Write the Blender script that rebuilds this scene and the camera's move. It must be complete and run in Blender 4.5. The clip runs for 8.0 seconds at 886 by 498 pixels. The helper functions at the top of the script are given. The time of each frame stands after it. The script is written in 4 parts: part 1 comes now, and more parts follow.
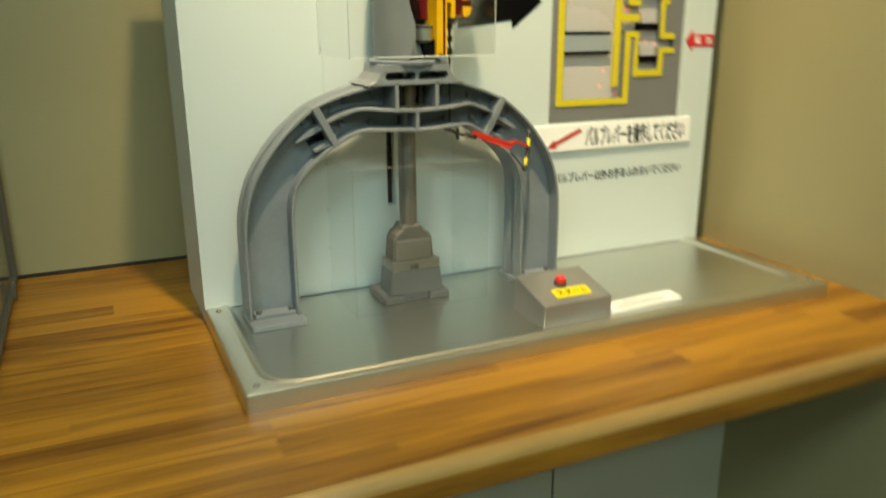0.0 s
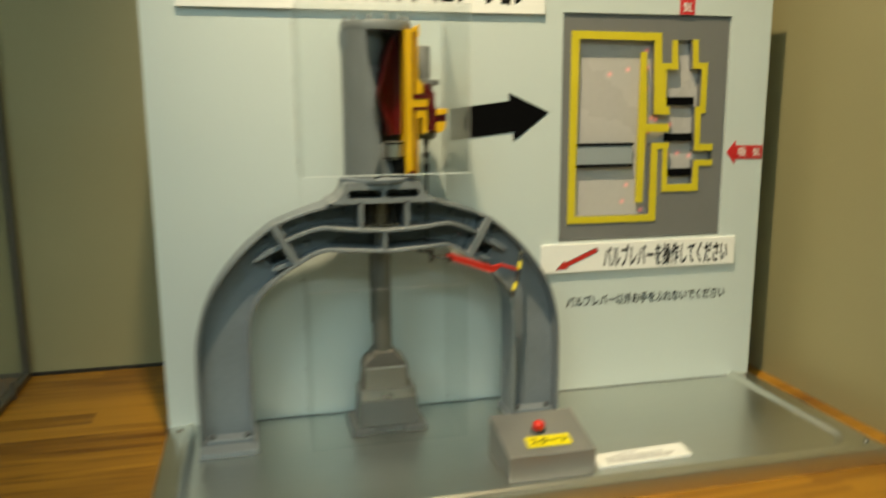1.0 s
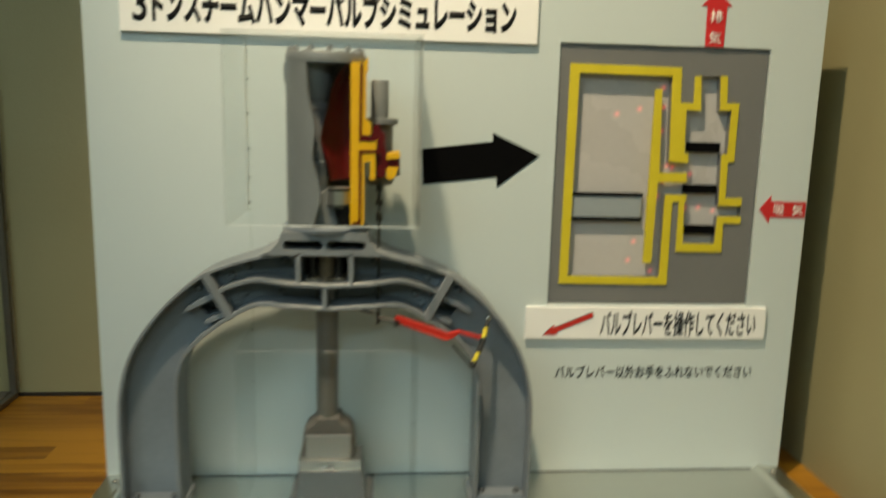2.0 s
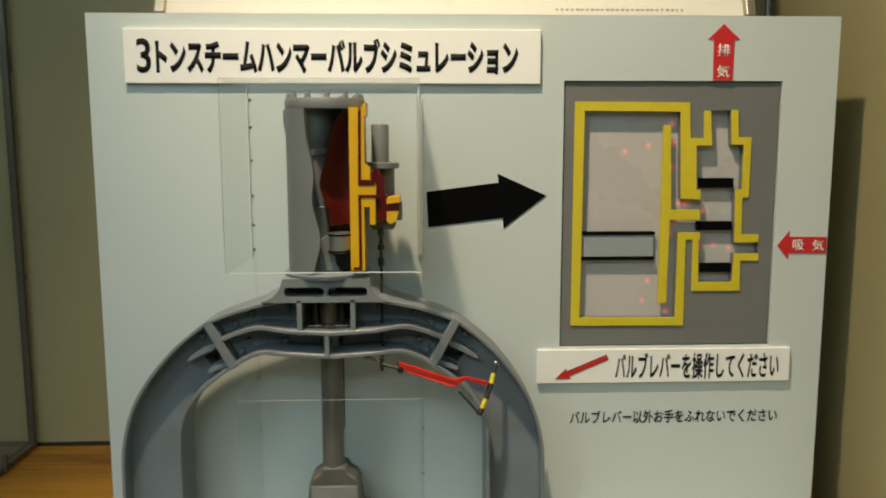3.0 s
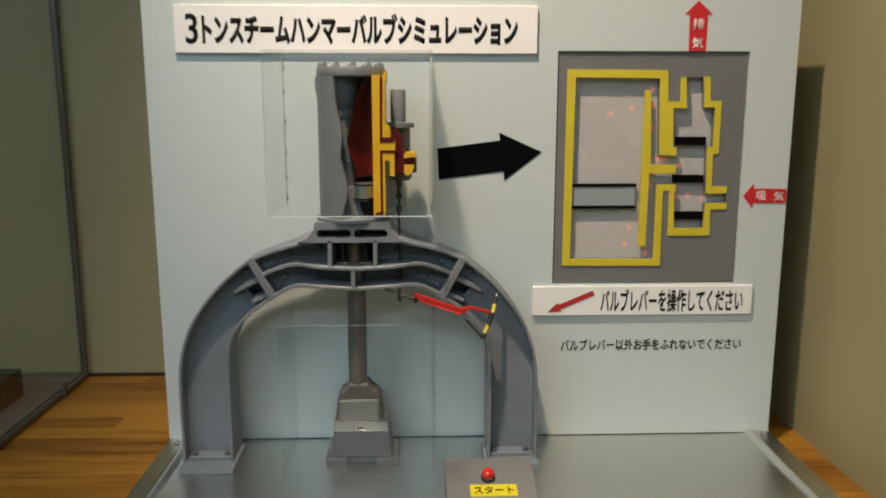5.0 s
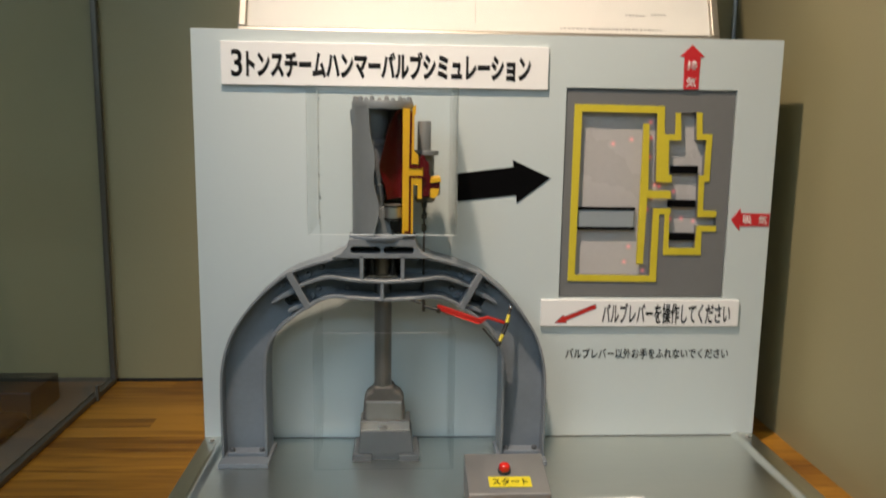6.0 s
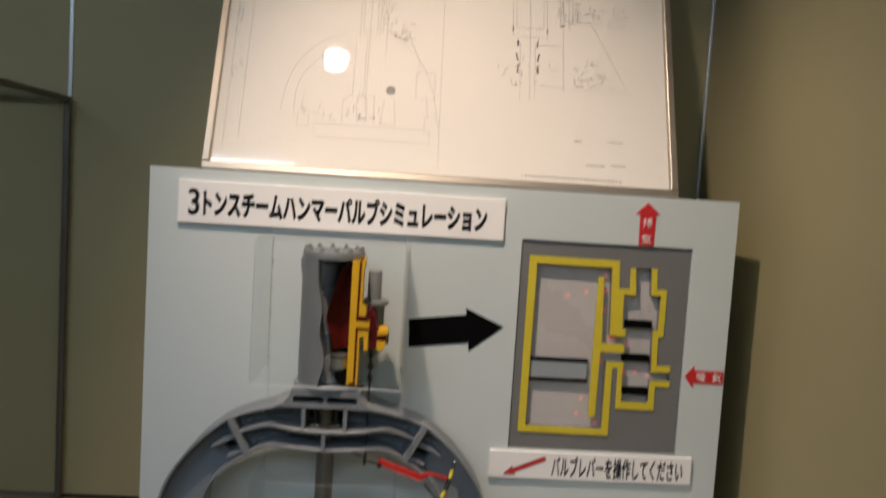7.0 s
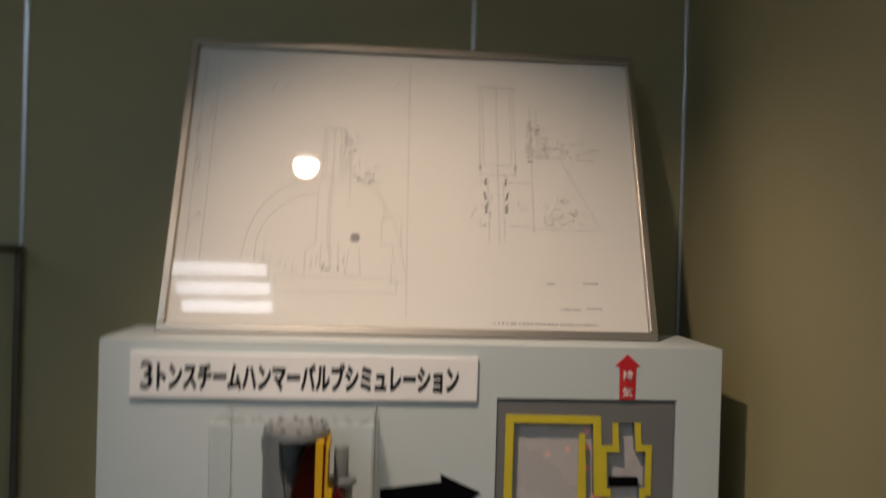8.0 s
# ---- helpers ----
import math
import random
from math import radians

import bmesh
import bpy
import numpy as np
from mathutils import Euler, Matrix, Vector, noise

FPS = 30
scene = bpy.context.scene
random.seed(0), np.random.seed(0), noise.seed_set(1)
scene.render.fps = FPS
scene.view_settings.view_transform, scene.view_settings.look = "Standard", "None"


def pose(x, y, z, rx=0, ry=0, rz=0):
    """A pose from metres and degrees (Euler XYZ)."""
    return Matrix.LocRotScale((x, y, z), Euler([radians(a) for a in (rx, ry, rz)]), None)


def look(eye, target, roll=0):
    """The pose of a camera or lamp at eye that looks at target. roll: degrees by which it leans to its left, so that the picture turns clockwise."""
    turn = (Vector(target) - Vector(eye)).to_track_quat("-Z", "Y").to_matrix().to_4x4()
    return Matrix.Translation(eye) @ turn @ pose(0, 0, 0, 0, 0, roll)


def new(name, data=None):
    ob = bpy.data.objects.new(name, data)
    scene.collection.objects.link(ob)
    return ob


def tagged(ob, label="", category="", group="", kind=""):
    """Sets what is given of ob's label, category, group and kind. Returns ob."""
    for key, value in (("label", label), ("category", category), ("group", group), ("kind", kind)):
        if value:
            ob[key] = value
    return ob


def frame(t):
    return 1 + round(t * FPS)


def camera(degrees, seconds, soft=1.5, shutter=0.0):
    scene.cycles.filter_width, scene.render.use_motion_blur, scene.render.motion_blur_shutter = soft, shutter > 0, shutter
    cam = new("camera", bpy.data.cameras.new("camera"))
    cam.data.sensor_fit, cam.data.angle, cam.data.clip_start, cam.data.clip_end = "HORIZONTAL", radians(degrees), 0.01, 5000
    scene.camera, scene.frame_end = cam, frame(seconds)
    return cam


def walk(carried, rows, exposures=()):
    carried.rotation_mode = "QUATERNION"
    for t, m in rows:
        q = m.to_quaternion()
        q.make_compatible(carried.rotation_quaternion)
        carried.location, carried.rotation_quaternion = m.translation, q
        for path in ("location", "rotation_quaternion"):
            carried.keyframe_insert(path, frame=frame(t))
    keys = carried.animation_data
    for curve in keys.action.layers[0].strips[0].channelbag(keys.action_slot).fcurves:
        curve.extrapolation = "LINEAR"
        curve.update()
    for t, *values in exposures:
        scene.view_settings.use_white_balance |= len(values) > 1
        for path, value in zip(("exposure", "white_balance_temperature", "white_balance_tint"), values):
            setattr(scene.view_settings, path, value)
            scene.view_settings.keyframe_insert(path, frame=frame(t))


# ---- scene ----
cam = camera(59.6, 8.0, soft=1.8, shutter=0.9)
PATH = [
    (0, (-0.1220, -1.0787, 1.2443), (0.6775, 0.6631, 0.6723), -0.20),
    (0.2, (-0.0534, -1.0838, 1.2596), (0.6457, 0.7068, 0.7070), 1.20),
    (0.5, (0.0241, -1.0894, 1.2856), (0.6433, 0.7505, 0.8048), 1.25),
    (0.8, (0.0722, -1.0705, 1.2732), (0.5800, 0.8258, 0.8884), -0.39),
    (1, (0.1302, -1.0558, 1.2793), (0.5944, 0.8548, 0.9132), -0.32),
    (1.2, (0.1984, -1.0353, 1.2800), (0.6285, 0.8885, 0.9402), 0.10),
    (1.5, (0.2660, -1.0084, 1.2935), (0.6305, 0.9243, 0.9305), -0.07),
    (1.8, (0.2993, -0.9651, 1.2963), (0.5795, 0.9845, 0.9432), -0.88),
    (1.9, (0.3200, -0.9660, 1.3090), (0.5176, 0.9927, 0.9561), -0.04),
    (2, (0.3430, -0.9570, 1.3240), (0.5123, 1.0032, 0.9650), 1.52),
    (2.1, (0.3640, -0.9520, 1.3310), (0.5120, 1.0122, 0.9848), 1.21),
    (2.2, (0.3863, -0.9401, 1.3322), (0.5067, 1.0279, 1.0035), 1.47),
    (3.3, (0.3802, -0.9464, 1.3257), (0.4310, 1.0364, 1.0695), -0.79),
    (3.5, (0.3860, -0.9653, 1.3307), (0.4238, 1.0134, 1.0426), -1.10),
    (3.8, (0.3868, -0.9925, 1.3248), (0.4600, 0.9786, 0.9932), -0.29),
    (4, (0.3950, -1.0099, 1.3122), (0.4284, 0.9601, 0.9688), -0.85),
    (4.2, (0.3937, -1.0175, 1.3100), (0.4129, 0.9507, 0.9558), -1.15),
    (5.3, (0.3427, -1.1353, 1.3413), (0.4347, 0.8302, 0.9830), 0.50),
    (5.5, (0.3224, -1.1678, 1.3471), (0.4401, 0.7966, 0.9903), 0.30),
    (6, (0.3100, -1.1937, 1.3482), (0.4212, 0.7777, 1.0299), 0.85),
    (6.2, (0.3221, -1.1904, 1.3596), (0.4265, 0.7855, 1.0693), 1.93),
    (6.4, (0.3360, -1.1920, 1.3800), (0.4380, 0.7904, 1.1358), 2.23),
    (6.5, (0.3429, -1.1919, 1.3902), (0.4479, 0.7955, 1.1918), 3.10),
    (6.6, (0.3480, -1.1900, 1.4040), (0.4602, 0.8004, 1.2435), 4.10),
    (6.8, (0.3601, -1.1853, 1.4299), (0.4746, 0.8066, 1.2904), 3.11),
    (7, (0.3759, -1.1759, 1.4741), (0.4882, 0.8151, 1.3214), 3.58),
    (7.2, (0.3758, -1.1664, 1.4939), (0.5037, 0.8266, 1.3880), 3.71),
    (7.5, (0.3946, -1.1556, 1.5431), (0.5054, 0.8409, 1.5012), 4.61),
    (7.9, (0.3940, -1.1220, 1.6120), (0.5307, 0.8732, 1.5922), 3.07),
    (8, (0.3950, -1.1130, 1.6280), (0.5437, 0.8814, 1.6151), 1.61),
]
EXPOSURES = [(0.0, 0.05, 7800, -5), (1.0, -0.42, 7500, -4), (2.0, -0.62, 7120, 0), (3.5, -0.72, 6720, 6), (5.5, -0.66, 6400, 14), (6.0, -0.64, 6350, 15), (7.0, -1.02, 6350, 20), (8.0, -1.54, 6450, 20)]
walk(cam, [(t, look(eye, target, roll)) for t, eye, target, roll in PATH], EXPOSURES)

# ---- light ----
world = bpy.data.worlds.new("world")
scene.world = world
world.use_nodes = True
world.node_tree.nodes["Background"].inputs[0].default_value = (0.9, 0.95, 1.0, 1)
world.node_tree.nodes["Background"].inputs[1].default_value = 0.02

SPOT_AT = (0.148, -0.585, 2.552)
CEILING = 2.58


def lamp(name, kind, at, target, power, colour, **more):
    data = bpy.data.lights.new(name, kind)
    data.energy, data.color = power, colour
    for key, value in more.items():
        if key == "size":
            data.shape, data.size, data.size_y = "RECTANGLE", value[0], value[1]
        elif key == "radius":
            data.shadow_soft_size = value
        elif key == "cone":
            data.spot_size, data.spot_blend = radians(value), 1.0
    ob = new(name, data)
    ob.matrix_world = look(at, target)
    return ob


lamp("spot_light", "SPOT", (SPOT_AT[0], SPOT_AT[1], SPOT_AT[2] - 0.015), (0.51, 0.05, 1.43), 148, (1.0, 0.80, 0.57), radius=0.036, cone=62)
lamp("spot_spill", "SPOT", (SPOT_AT[0], SPOT_AT[1], SPOT_AT[2] - 0.015), (0.48, -0.42, 0.83), 36, (1.0, 0.80, 0.57), radius=0.036, cone=100)
lamp("room_light", "AREA", (-1.10, -1.90, 2.52), (-1.10, -1.89, 0), 28, (0.60, 0.85, 1.0), size=(1.2, 0.5))
lamp("room_light", "AREA", (0.15, -2.80, 2.52), (0.15, -2.79, 0), 28, (0.60, 0.85, 1.0), size=(1.2, 0.5))


# ---- materials ----
def make(name, colour, rough=0.5, metal=0.0, spread=0.12, scale=6.0, grain=120.0, bump=0.1, stretch=(1, 1, 1), rough_spread=0.1, spec=0.5, coat=0.0):
    """A painted, metal or plain surface with stains at a large scale, grain at a small one and a fine relief."""
    m = bpy.data.materials.new(name)
    m.use_nodes = True
    t = m.node_tree
    n, l = t.nodes, t.links
    b = n["Principled BSDF"]
    tc = n.new("ShaderNodeTexCoord")
    mp = n.new("ShaderNodeMapping")
    mp.inputs["Scale"].default_value = stretch
    l.new(tc.outputs["Object"], mp.inputs[0])
    big, small = n.new("ShaderNodeTexNoise"), n.new("ShaderNodeTexNoise")
    big.inputs["Scale"].default_value, big.inputs["Detail"].default_value = scale, 5
    small.inputs["Scale"].default_value, small.inputs["Detail"].default_value = grain, 3
    l.new(mp.outputs[0], big.inputs["Vector"])
    l.new(mp.outputs[0], small.inputs["Vector"])
    add = n.new("ShaderNodeMath")
    add.operation = "MULTIPLY_ADD"
    add.inputs[1].default_value = 0.35
    l.new(small.outputs["Fac"], add.inputs[0])
    l.new(big.outputs["Fac"], add.inputs[2])
    ramp = n.new("ShaderNodeMapRange")
    ramp.inputs[1].default_value, ramp.inputs[2].default_value = 0.35, 1.0
    ramp.inputs[3].default_value, ramp.inputs[4].default_value = 1 - spread, 1 + spread
    l.new(add.outputs[0], ramp.inputs[0])
    mul = n.new("ShaderNodeVectorMath")
    mul.operation = "SCALE"
    mul.inputs[0].default_value = colour
    l.new(ramp.outputs[0], mul.inputs["Scale"])
    l.new(mul.outputs[0], b.inputs["Base Color"])
    rr = n.new("ShaderNodeMapRange")
    rr.inputs[1].default_value, rr.inputs[2].default_value = 0.3, 0.7
    rr.inputs[3].default_value, rr.inputs[4].default_value = max(0.02, rough - rough_spread), min(1, rough + rough_spread)
    l.new(big.outputs["Fac"], rr.inputs[0])
    l.new(rr.outputs[0], b.inputs["Roughness"])
    b.inputs["Metallic"].default_value = metal
    b.inputs["Specular IOR Level"].default_value = spec
    b.inputs["Coat Weight"].default_value = coat
    if bump:
        bp = n.new("ShaderNodeBump")
        bp.inputs["Strength"].default_value, bp.inputs["Distance"].default_value = bump, 0.001
        l.new(small.outputs["Fac"], bp.inputs["Height"])
        l.new(bp.outputs[0], b.inputs["Normal"])
    return m


def make_wood(name, dark, light):
    """Varnished wood: staves that differ from each other, with long grain along x."""
    m = make(name, light, rough=0.40, spread=0.0, bump=0.05, grain=60, stretch=(0.12, 1, 1), rough_spread=0.06, coat=0.12, spec=0.4)
    t = m.node_tree
    n, l = t.nodes, t.links
    b = n["Principled BSDF"]
    b.inputs["Coat Roughness"].default_value = 0.22
    tc, info = n.new("ShaderNodeTexCoord"), n.new("ShaderNodeObjectInfo")
    shift = n.new("ShaderNodeVectorMath")
    shift.operation = "MULTIPLY_ADD"
    shift.inputs[1].default_value = (0.9, 11, 11)
    comb = n.new("ShaderNodeCombineXYZ")
    for k in range(3):
        l.new(info.outputs["Random"], comb.inputs[k])
    jump = n.new("ShaderNodeVectorMath")
    jump.operation = "SCALE"
    jump.inputs["Scale"].default_value = 37
    l.new(comb.outputs[0], jump.inputs[0])
    l.new(tc.outputs["Object"], shift.inputs[0])
    l.new(jump.outputs[0], shift.inputs[2])
    g = n.new("ShaderNodeTexNoise")
    g.inputs["Scale"].default_value, g.inputs["Detail"].default_value, g.inputs["Distortion"].default_value = 5.0, 7, 0.6
    l.new(shift.outputs[0], g.inputs["Vector"])
    mix = n.new("ShaderNodeMath")
    mix.operation = "MULTIPLY_ADD"
    mix.inputs[1].default_value = 0.36
    l.new(info.outputs["Random"], mix.inputs[0])
    l.new(g.outputs["Fac"], mix.inputs[2])
    ramp = n.new("ShaderNodeValToRGB")
    ramp.color_ramp.elements[0].position, ramp.color_ramp.elements[0].color = 0.35, (*dark, 1)
    ramp.color_ramp.elements[1].position, ramp.color_ramp.elements[1].color = 0.85, (*light, 1)
    l.new(mix.outputs[0], ramp.inputs[0])
    l.new(ramp.outputs[0], b.inputs["Base Color"])
    return m


def make_glass(name, tint, gloss=1.0, rough=0.01, ior=1.45):
    """A thin clear pane: clear, with a gloss that grows towards grazing views."""
    m = bpy.data.materials.new(name)
    m.use_nodes = True
    n, l = m.node_tree.nodes, m.node_tree.links
    n.remove(n["Principled BSDF"])
    clear, shine, mix, fr = n.new("ShaderNodeBsdfTransparent"), n.new("ShaderNodeBsdfGlossy"), n.new("ShaderNodeMixShader"), n.new("ShaderNodeLayerWeight")
    power, k = n.new("ShaderNodeMath"), n.new("ShaderNodeMath")
    clear.inputs[0].default_value = (*tint, 1)
    shine.inputs["Roughness"].default_value = rough
    fr.inputs["Blend"].default_value = 0.5
    power.operation, k.operation = "POWER", "MULTIPLY_ADD"
    power.inputs[1].default_value = 4.6
    base = ((ior - 1) / (ior + 1)) ** 2
    k.inputs[1].default_value, k.inputs[2].default_value = (1 - base) * gloss, base * gloss
    l.new(fr.outputs["Facing"], power.inputs[0])
    l.new(power.outputs[0], k.inputs[0])
    l.new(k.outputs[0], mix.inputs[0])
    l.new(clear.outputs[0], mix.inputs[1])
    l.new(shine.outputs[0], mix.inputs[2])
    l.new(mix.outputs[0], n["Material Output"].inputs[0])
    return m


def make_glow(name, colour, strength):
    m = bpy.data.materials.new(name)
    m.use_nodes = True
    b = m.node_tree.nodes["Principled BSDF"]
    b.inputs["Base Color"].default_value = (*colour, 1)
    b.inputs["Emission Color"].default_value = (*colour, 1)
    b.inputs["Emission Strength"].default_value = strength
    return m


WALL = make("beige_wall_covering", (0.335, 0.298, 0.165), 0.62, spread=0.05, scale=1.5, grain=300, bump=0.25)
SEAM = make("satin_metal_strip", (0.62, 0.64, 0.66), 0.35, metal=0.6, spread=0.05)
WOOD = make_wood("varnished_laminated_wood", (0.145, 0.049, 0.005), (0.445, 0.203, 0.021))
# Worn varnish, made paler to hold the sheen of the ceiling lamps
WORN_SHEEN = make("worn_sheen_wood_edge", (0.37, 0.215, 0.070), 0.36, spread=0.25, scale=9, grain=90, bump=0.08, stretch=(0.25, 1, 1), coat=0.2)
LOWER = make("grey_beige_laminate", (0.41, 0.395, 0.31), 0.5, spread=0.05, scale=3)
FLOOR = make("dull_vinyl_floor", (0.16, 0.15, 0.13), 0.6, spread=0.15, scale=2)
WHITE = make("white_ceiling_paint", (0.78, 0.78, 0.75), 0.8, spread=0.03)
BOARD = make("pale_blue_green_board_paint", (0.575, 0.635, 0.638), 0.45, spread=0.025, scale=2.5, grain=400, bump=0.06)
STEEL = make("brushed_stainless_steel", (0.68, 0.68, 0.635), 0.33, metal=1.0, spread=0.06, scale=4, grain=200, bump=0.05, stretch=(0.06, 1, 1), rough_spread=0.05)
CONSOLE = make("satin_stainless_box", (0.39, 0.39, 0.395), 0.4, metal=0.7, spread=0.06, scale=20, grain=300, bump=0.05)
CAST = make("grey_blue_painted_casting", (0.182, 0.206, 0.235), 0.42, spread=0.16, scale=14, grain=180, bump=0.22, rough_spread=0.1)
EDGE = make("worn_grey_casting_edge", (0.195, 0.212, 0.23), 0.4, spread=0.12, scale=30, grain=200, bump=0.2)
ANVIL = make("dull_grey_casting", (0.088, 0.094, 0.102), 0.45, spread=0.16, scale=20, grain=180, bump=0.2)
IRON = make("bare_machined_iron", (0.235, 0.23, 0.222), 0.36, metal=0.75, spread=0.14, scale=25, grain=240, bump=0.12)
FORGED = make("rough_dark_forging", (0.125, 0.118, 0.110), 0.6, metal=0.2, spread=0.2, scale=30, bump=0.3, spec=0.3)
GLAND = make("oily_brown_iron", (0.20, 0.155, 0.105), 0.35, metal=0.6, spread=0.2, scale=30)
DARK = make("oily_dark_iron", (0.045, 0.04, 0.035), 0.4, metal=0.5, spread=0.3, scale=30)
LINER = make("pale_blue_grey_liner", (0.20, 0.222, 0.24), 0.4, spread=0.12, scale=30)
SECTION = make("dark_red_section_paint", (0.085, 0.003, 0.005), 0.42, spec=0.2, spread=0.12, scale=30)
YELLOW = make("yellow_section_paint", (0.70, 0.39, 0.010), 0.4, spread=0.06, scale=30)
LINE = make("yellow_diagram_strip", (0.64, 0.52, 0.03), 0.5, spread=0.06, scale=30)
PISTON = make("polished_piston", (0.60, 0.60, 0.58), 0.25, metal=0.9, spread=0.06)
RED = make("red_lever_paint", (0.56, 0.026, 0.018), 0.4, spread=0.1, scale=40)
ARROW_RED = make("red_sticker_film", (0.58, 0.02, 0.025), 0.45, spread=0.05)
TAPE = make("yellow_tape", (0.62, 0.51, 0.03), 0.5, spread=0.1, scale=60)
BLACK = make("matt_black_film", (0.004, 0.004, 0.0045), 0.7, spec=0.02, spread=0.1)
INK = make("black_lettering", (0.010, 0.010, 0.011), 0.6, spec=0.15, spread=0.1)
SIGN = make("white_sign_plastic", (0.90, 0.885, 0.875), 0.4, spread=0.02)
LABEL = make("yellow_label_film", (0.85, 0.70, 0.02), 0.45, spread=0.03)
GREY = make("grey_diagram_panel", (0.17, 0.17, 0.172), 0.42, spread=0.06, scale=8)
MILK = make("milky_acrylic_sheet", (0.50, 0.475, 0.47), 0.3, spread=0.06, scale=10)
BLUEGREY = make("blue_grey_plastic", (0.30, 0.335, 0.36), 0.4, spread=0.05)
ACRYLIC = make_glass("clear_acrylic", (0.985, 0.992, 0.99), 0.35, 0.015)
ACRYLIC_SIDE = make_glass("glossy_clear_acrylic", (0.985, 0.992, 0.99), 1.0, 0.02)
CLEAR_RIM = make_glass("clear_acrylic_edge", (0.985, 0.99, 0.988), 0.4, 0.15)
RIM_SOFT = make_glass("cloudy_acrylic_edge", (0.97, 0.98, 0.975), 0.8, 0.25)
RIM = make("polished_acrylic_edge", (0.80, 0.83, 0.82), 0.2, spread=0.05)
PANE = make_glass("case_glass", (0.965, 0.965, 0.95), 1.0, 0.01, 1.5)
COVER = make_glass("picture_glass", (0.97, 0.97, 0.96), 0.9, 0.004, 1.5)
BRONZE = make("dark_bronze_case_frame", (0.16, 0.145, 0.12), 0.4, metal=0.6, spread=0.15)
CASEBASE = make("grey_case_lining", (0.15, 0.138, 0.12), 0.6, spread=0.08)
CHAMPAGNE = make("champagne_metal_frame", (0.42, 0.385, 0.33), 0.42, metal=0.9, spread=0.05, stretch=(0.1, 1, 1))
PAPER = make("drawing_paper", (0.80, 0.775, 0.74), 0.8, spread=0.03, scale=3, bump=0.05)
PENCIL = make("faded_drawing_ink", (0.30, 0.285, 0.285), 0.8, spread=0.25, scale=14)
PENCIL_DARK = make("dark_drawing_ink", (0.06, 0.055, 0.06), 0.8, spread=0.2)
BUTTON = make("red_push_button", (0.75, 0.02, 0.012), 0.22, spread=0.04, coat=0.5)
RUBBER = make("black_rubber", (0.02, 0.02, 0.02), 0.6, spread=0.1)
BROWN = make("dark_brown_exhibit", (0.040, 0.022, 0.015), 0.5, spread=0.25, scale=20)
LED = make("red_light_in_milky_sheet", (0.50, 0.475, 0.47), 0.3, spread=0.06, scale=10)
n, l = LED.node_tree.nodes, LED.node_tree.links
tc, far, fall, sq = n.new("ShaderNodeTexCoord"), n.new("ShaderNodeVectorMath"), n.new("ShaderNodeMapRange"), n.new("ShaderNodeMath")
far.operation, sq.operation, sq.inputs[1].default_value = "LENGTH", "POWER", 3.0
fall.inputs[1].default_value, fall.inputs[2].default_value, fall.inputs[3].default_value, fall.inputs[4].default_value = 0.0, 0.0085, 1.0, 0.0
l.new(tc.outputs["Object"], far.inputs[0])
l.new(far.outputs["Value"], fall.inputs[0])
l.new(fall.outputs[0], sq.inputs[0])
l.new(sq.outputs[0], n["Principled BSDF"].inputs["Emission Strength"])
n["Principled BSDF"].inputs["Emission Color"].default_value = (0.85, 0.02, 0.03, 1)
BULB = make_glow("warm_lamp_face", (1.0, 0.86, 0.66), 40)
DIFFUSER = make_glow("lamp_diffuser", (0.88, 0.97, 1.0), 3)
TUBE = make_glow("cool_lamp_tube", (0.88, 0.97, 1.0), 18)


# ---- building helpers ----
def thing(name, at, label, category, group=""):
    ob = new(name)
    ob.empty_display_size = 0.02
    ob.location = at
    return tagged(ob, label, category, group)


def origin(ob):
    at = Vector((0, 0, 0))
    while ob is not None:
        at += ob.location
        ob = ob.parent
    return at


def part(name, bm, material, parent=None, label="", local=False, smooth=False, second=None):
    """One mesh object out of a bmesh in world places, or in the parent's own with local."""
    bmesh.ops.recalc_face_normals(bm, faces=bm.faces)
    if parent is not None and not local:
        bmesh.ops.translate(bm, verts=bm.verts, vec=-origin(parent))
    me = bpy.data.meshes.new(name)
    if smooth:
        for f in bm.faces:
            f.smooth = True
        for e in bm.edges:
            if len(e.link_faces) == 2 and e.calc_face_angle(0) > radians(38):
                e.smooth = False
    bm.to_mesh(me)
    bm.free()
    me.materials.append(material)
    if second:
        me.materials.append(second)
    ob = new(name, me)
    ob.parent = parent
    if material in (ACRYLIC, PANE, COVER, CLEAR_RIM):
        ob.visible_shadow = False
    return tagged(ob, label)


def structure(name, bm, material, label="", category=""):
    return tagged(part(name, bm, material), label, category or name.split("_")[0], kind="structure")


def soften(bm, width, segments=2):
    edges = [e for e in bm.edges if len(e.link_faces) == 2 and e.calc_face_angle(0) > radians(35)]
    bmesh.ops.bevel(bm, geom=edges, offset=width, segments=segments, affect="EDGES", profile=0.5, clamp_overlap=True)
    return bm


def block(x0, x1, y0, y1, z0, z1, bevel=0.0, segments=2):
    bm = bmesh.new()
    bmesh.ops.create_cube(bm, size=1)
    for v in bm.verts:
        v.co = Vector(((x0 + x1) / 2 + v.co.x * (x1 - x0), (y0 + y1) / 2 + v.co.y * (y1 - y0), (z0 + z1) / 2 + v.co.z * (z1 - z0)))
    return soften(bm, bevel, segments) if bevel else bm


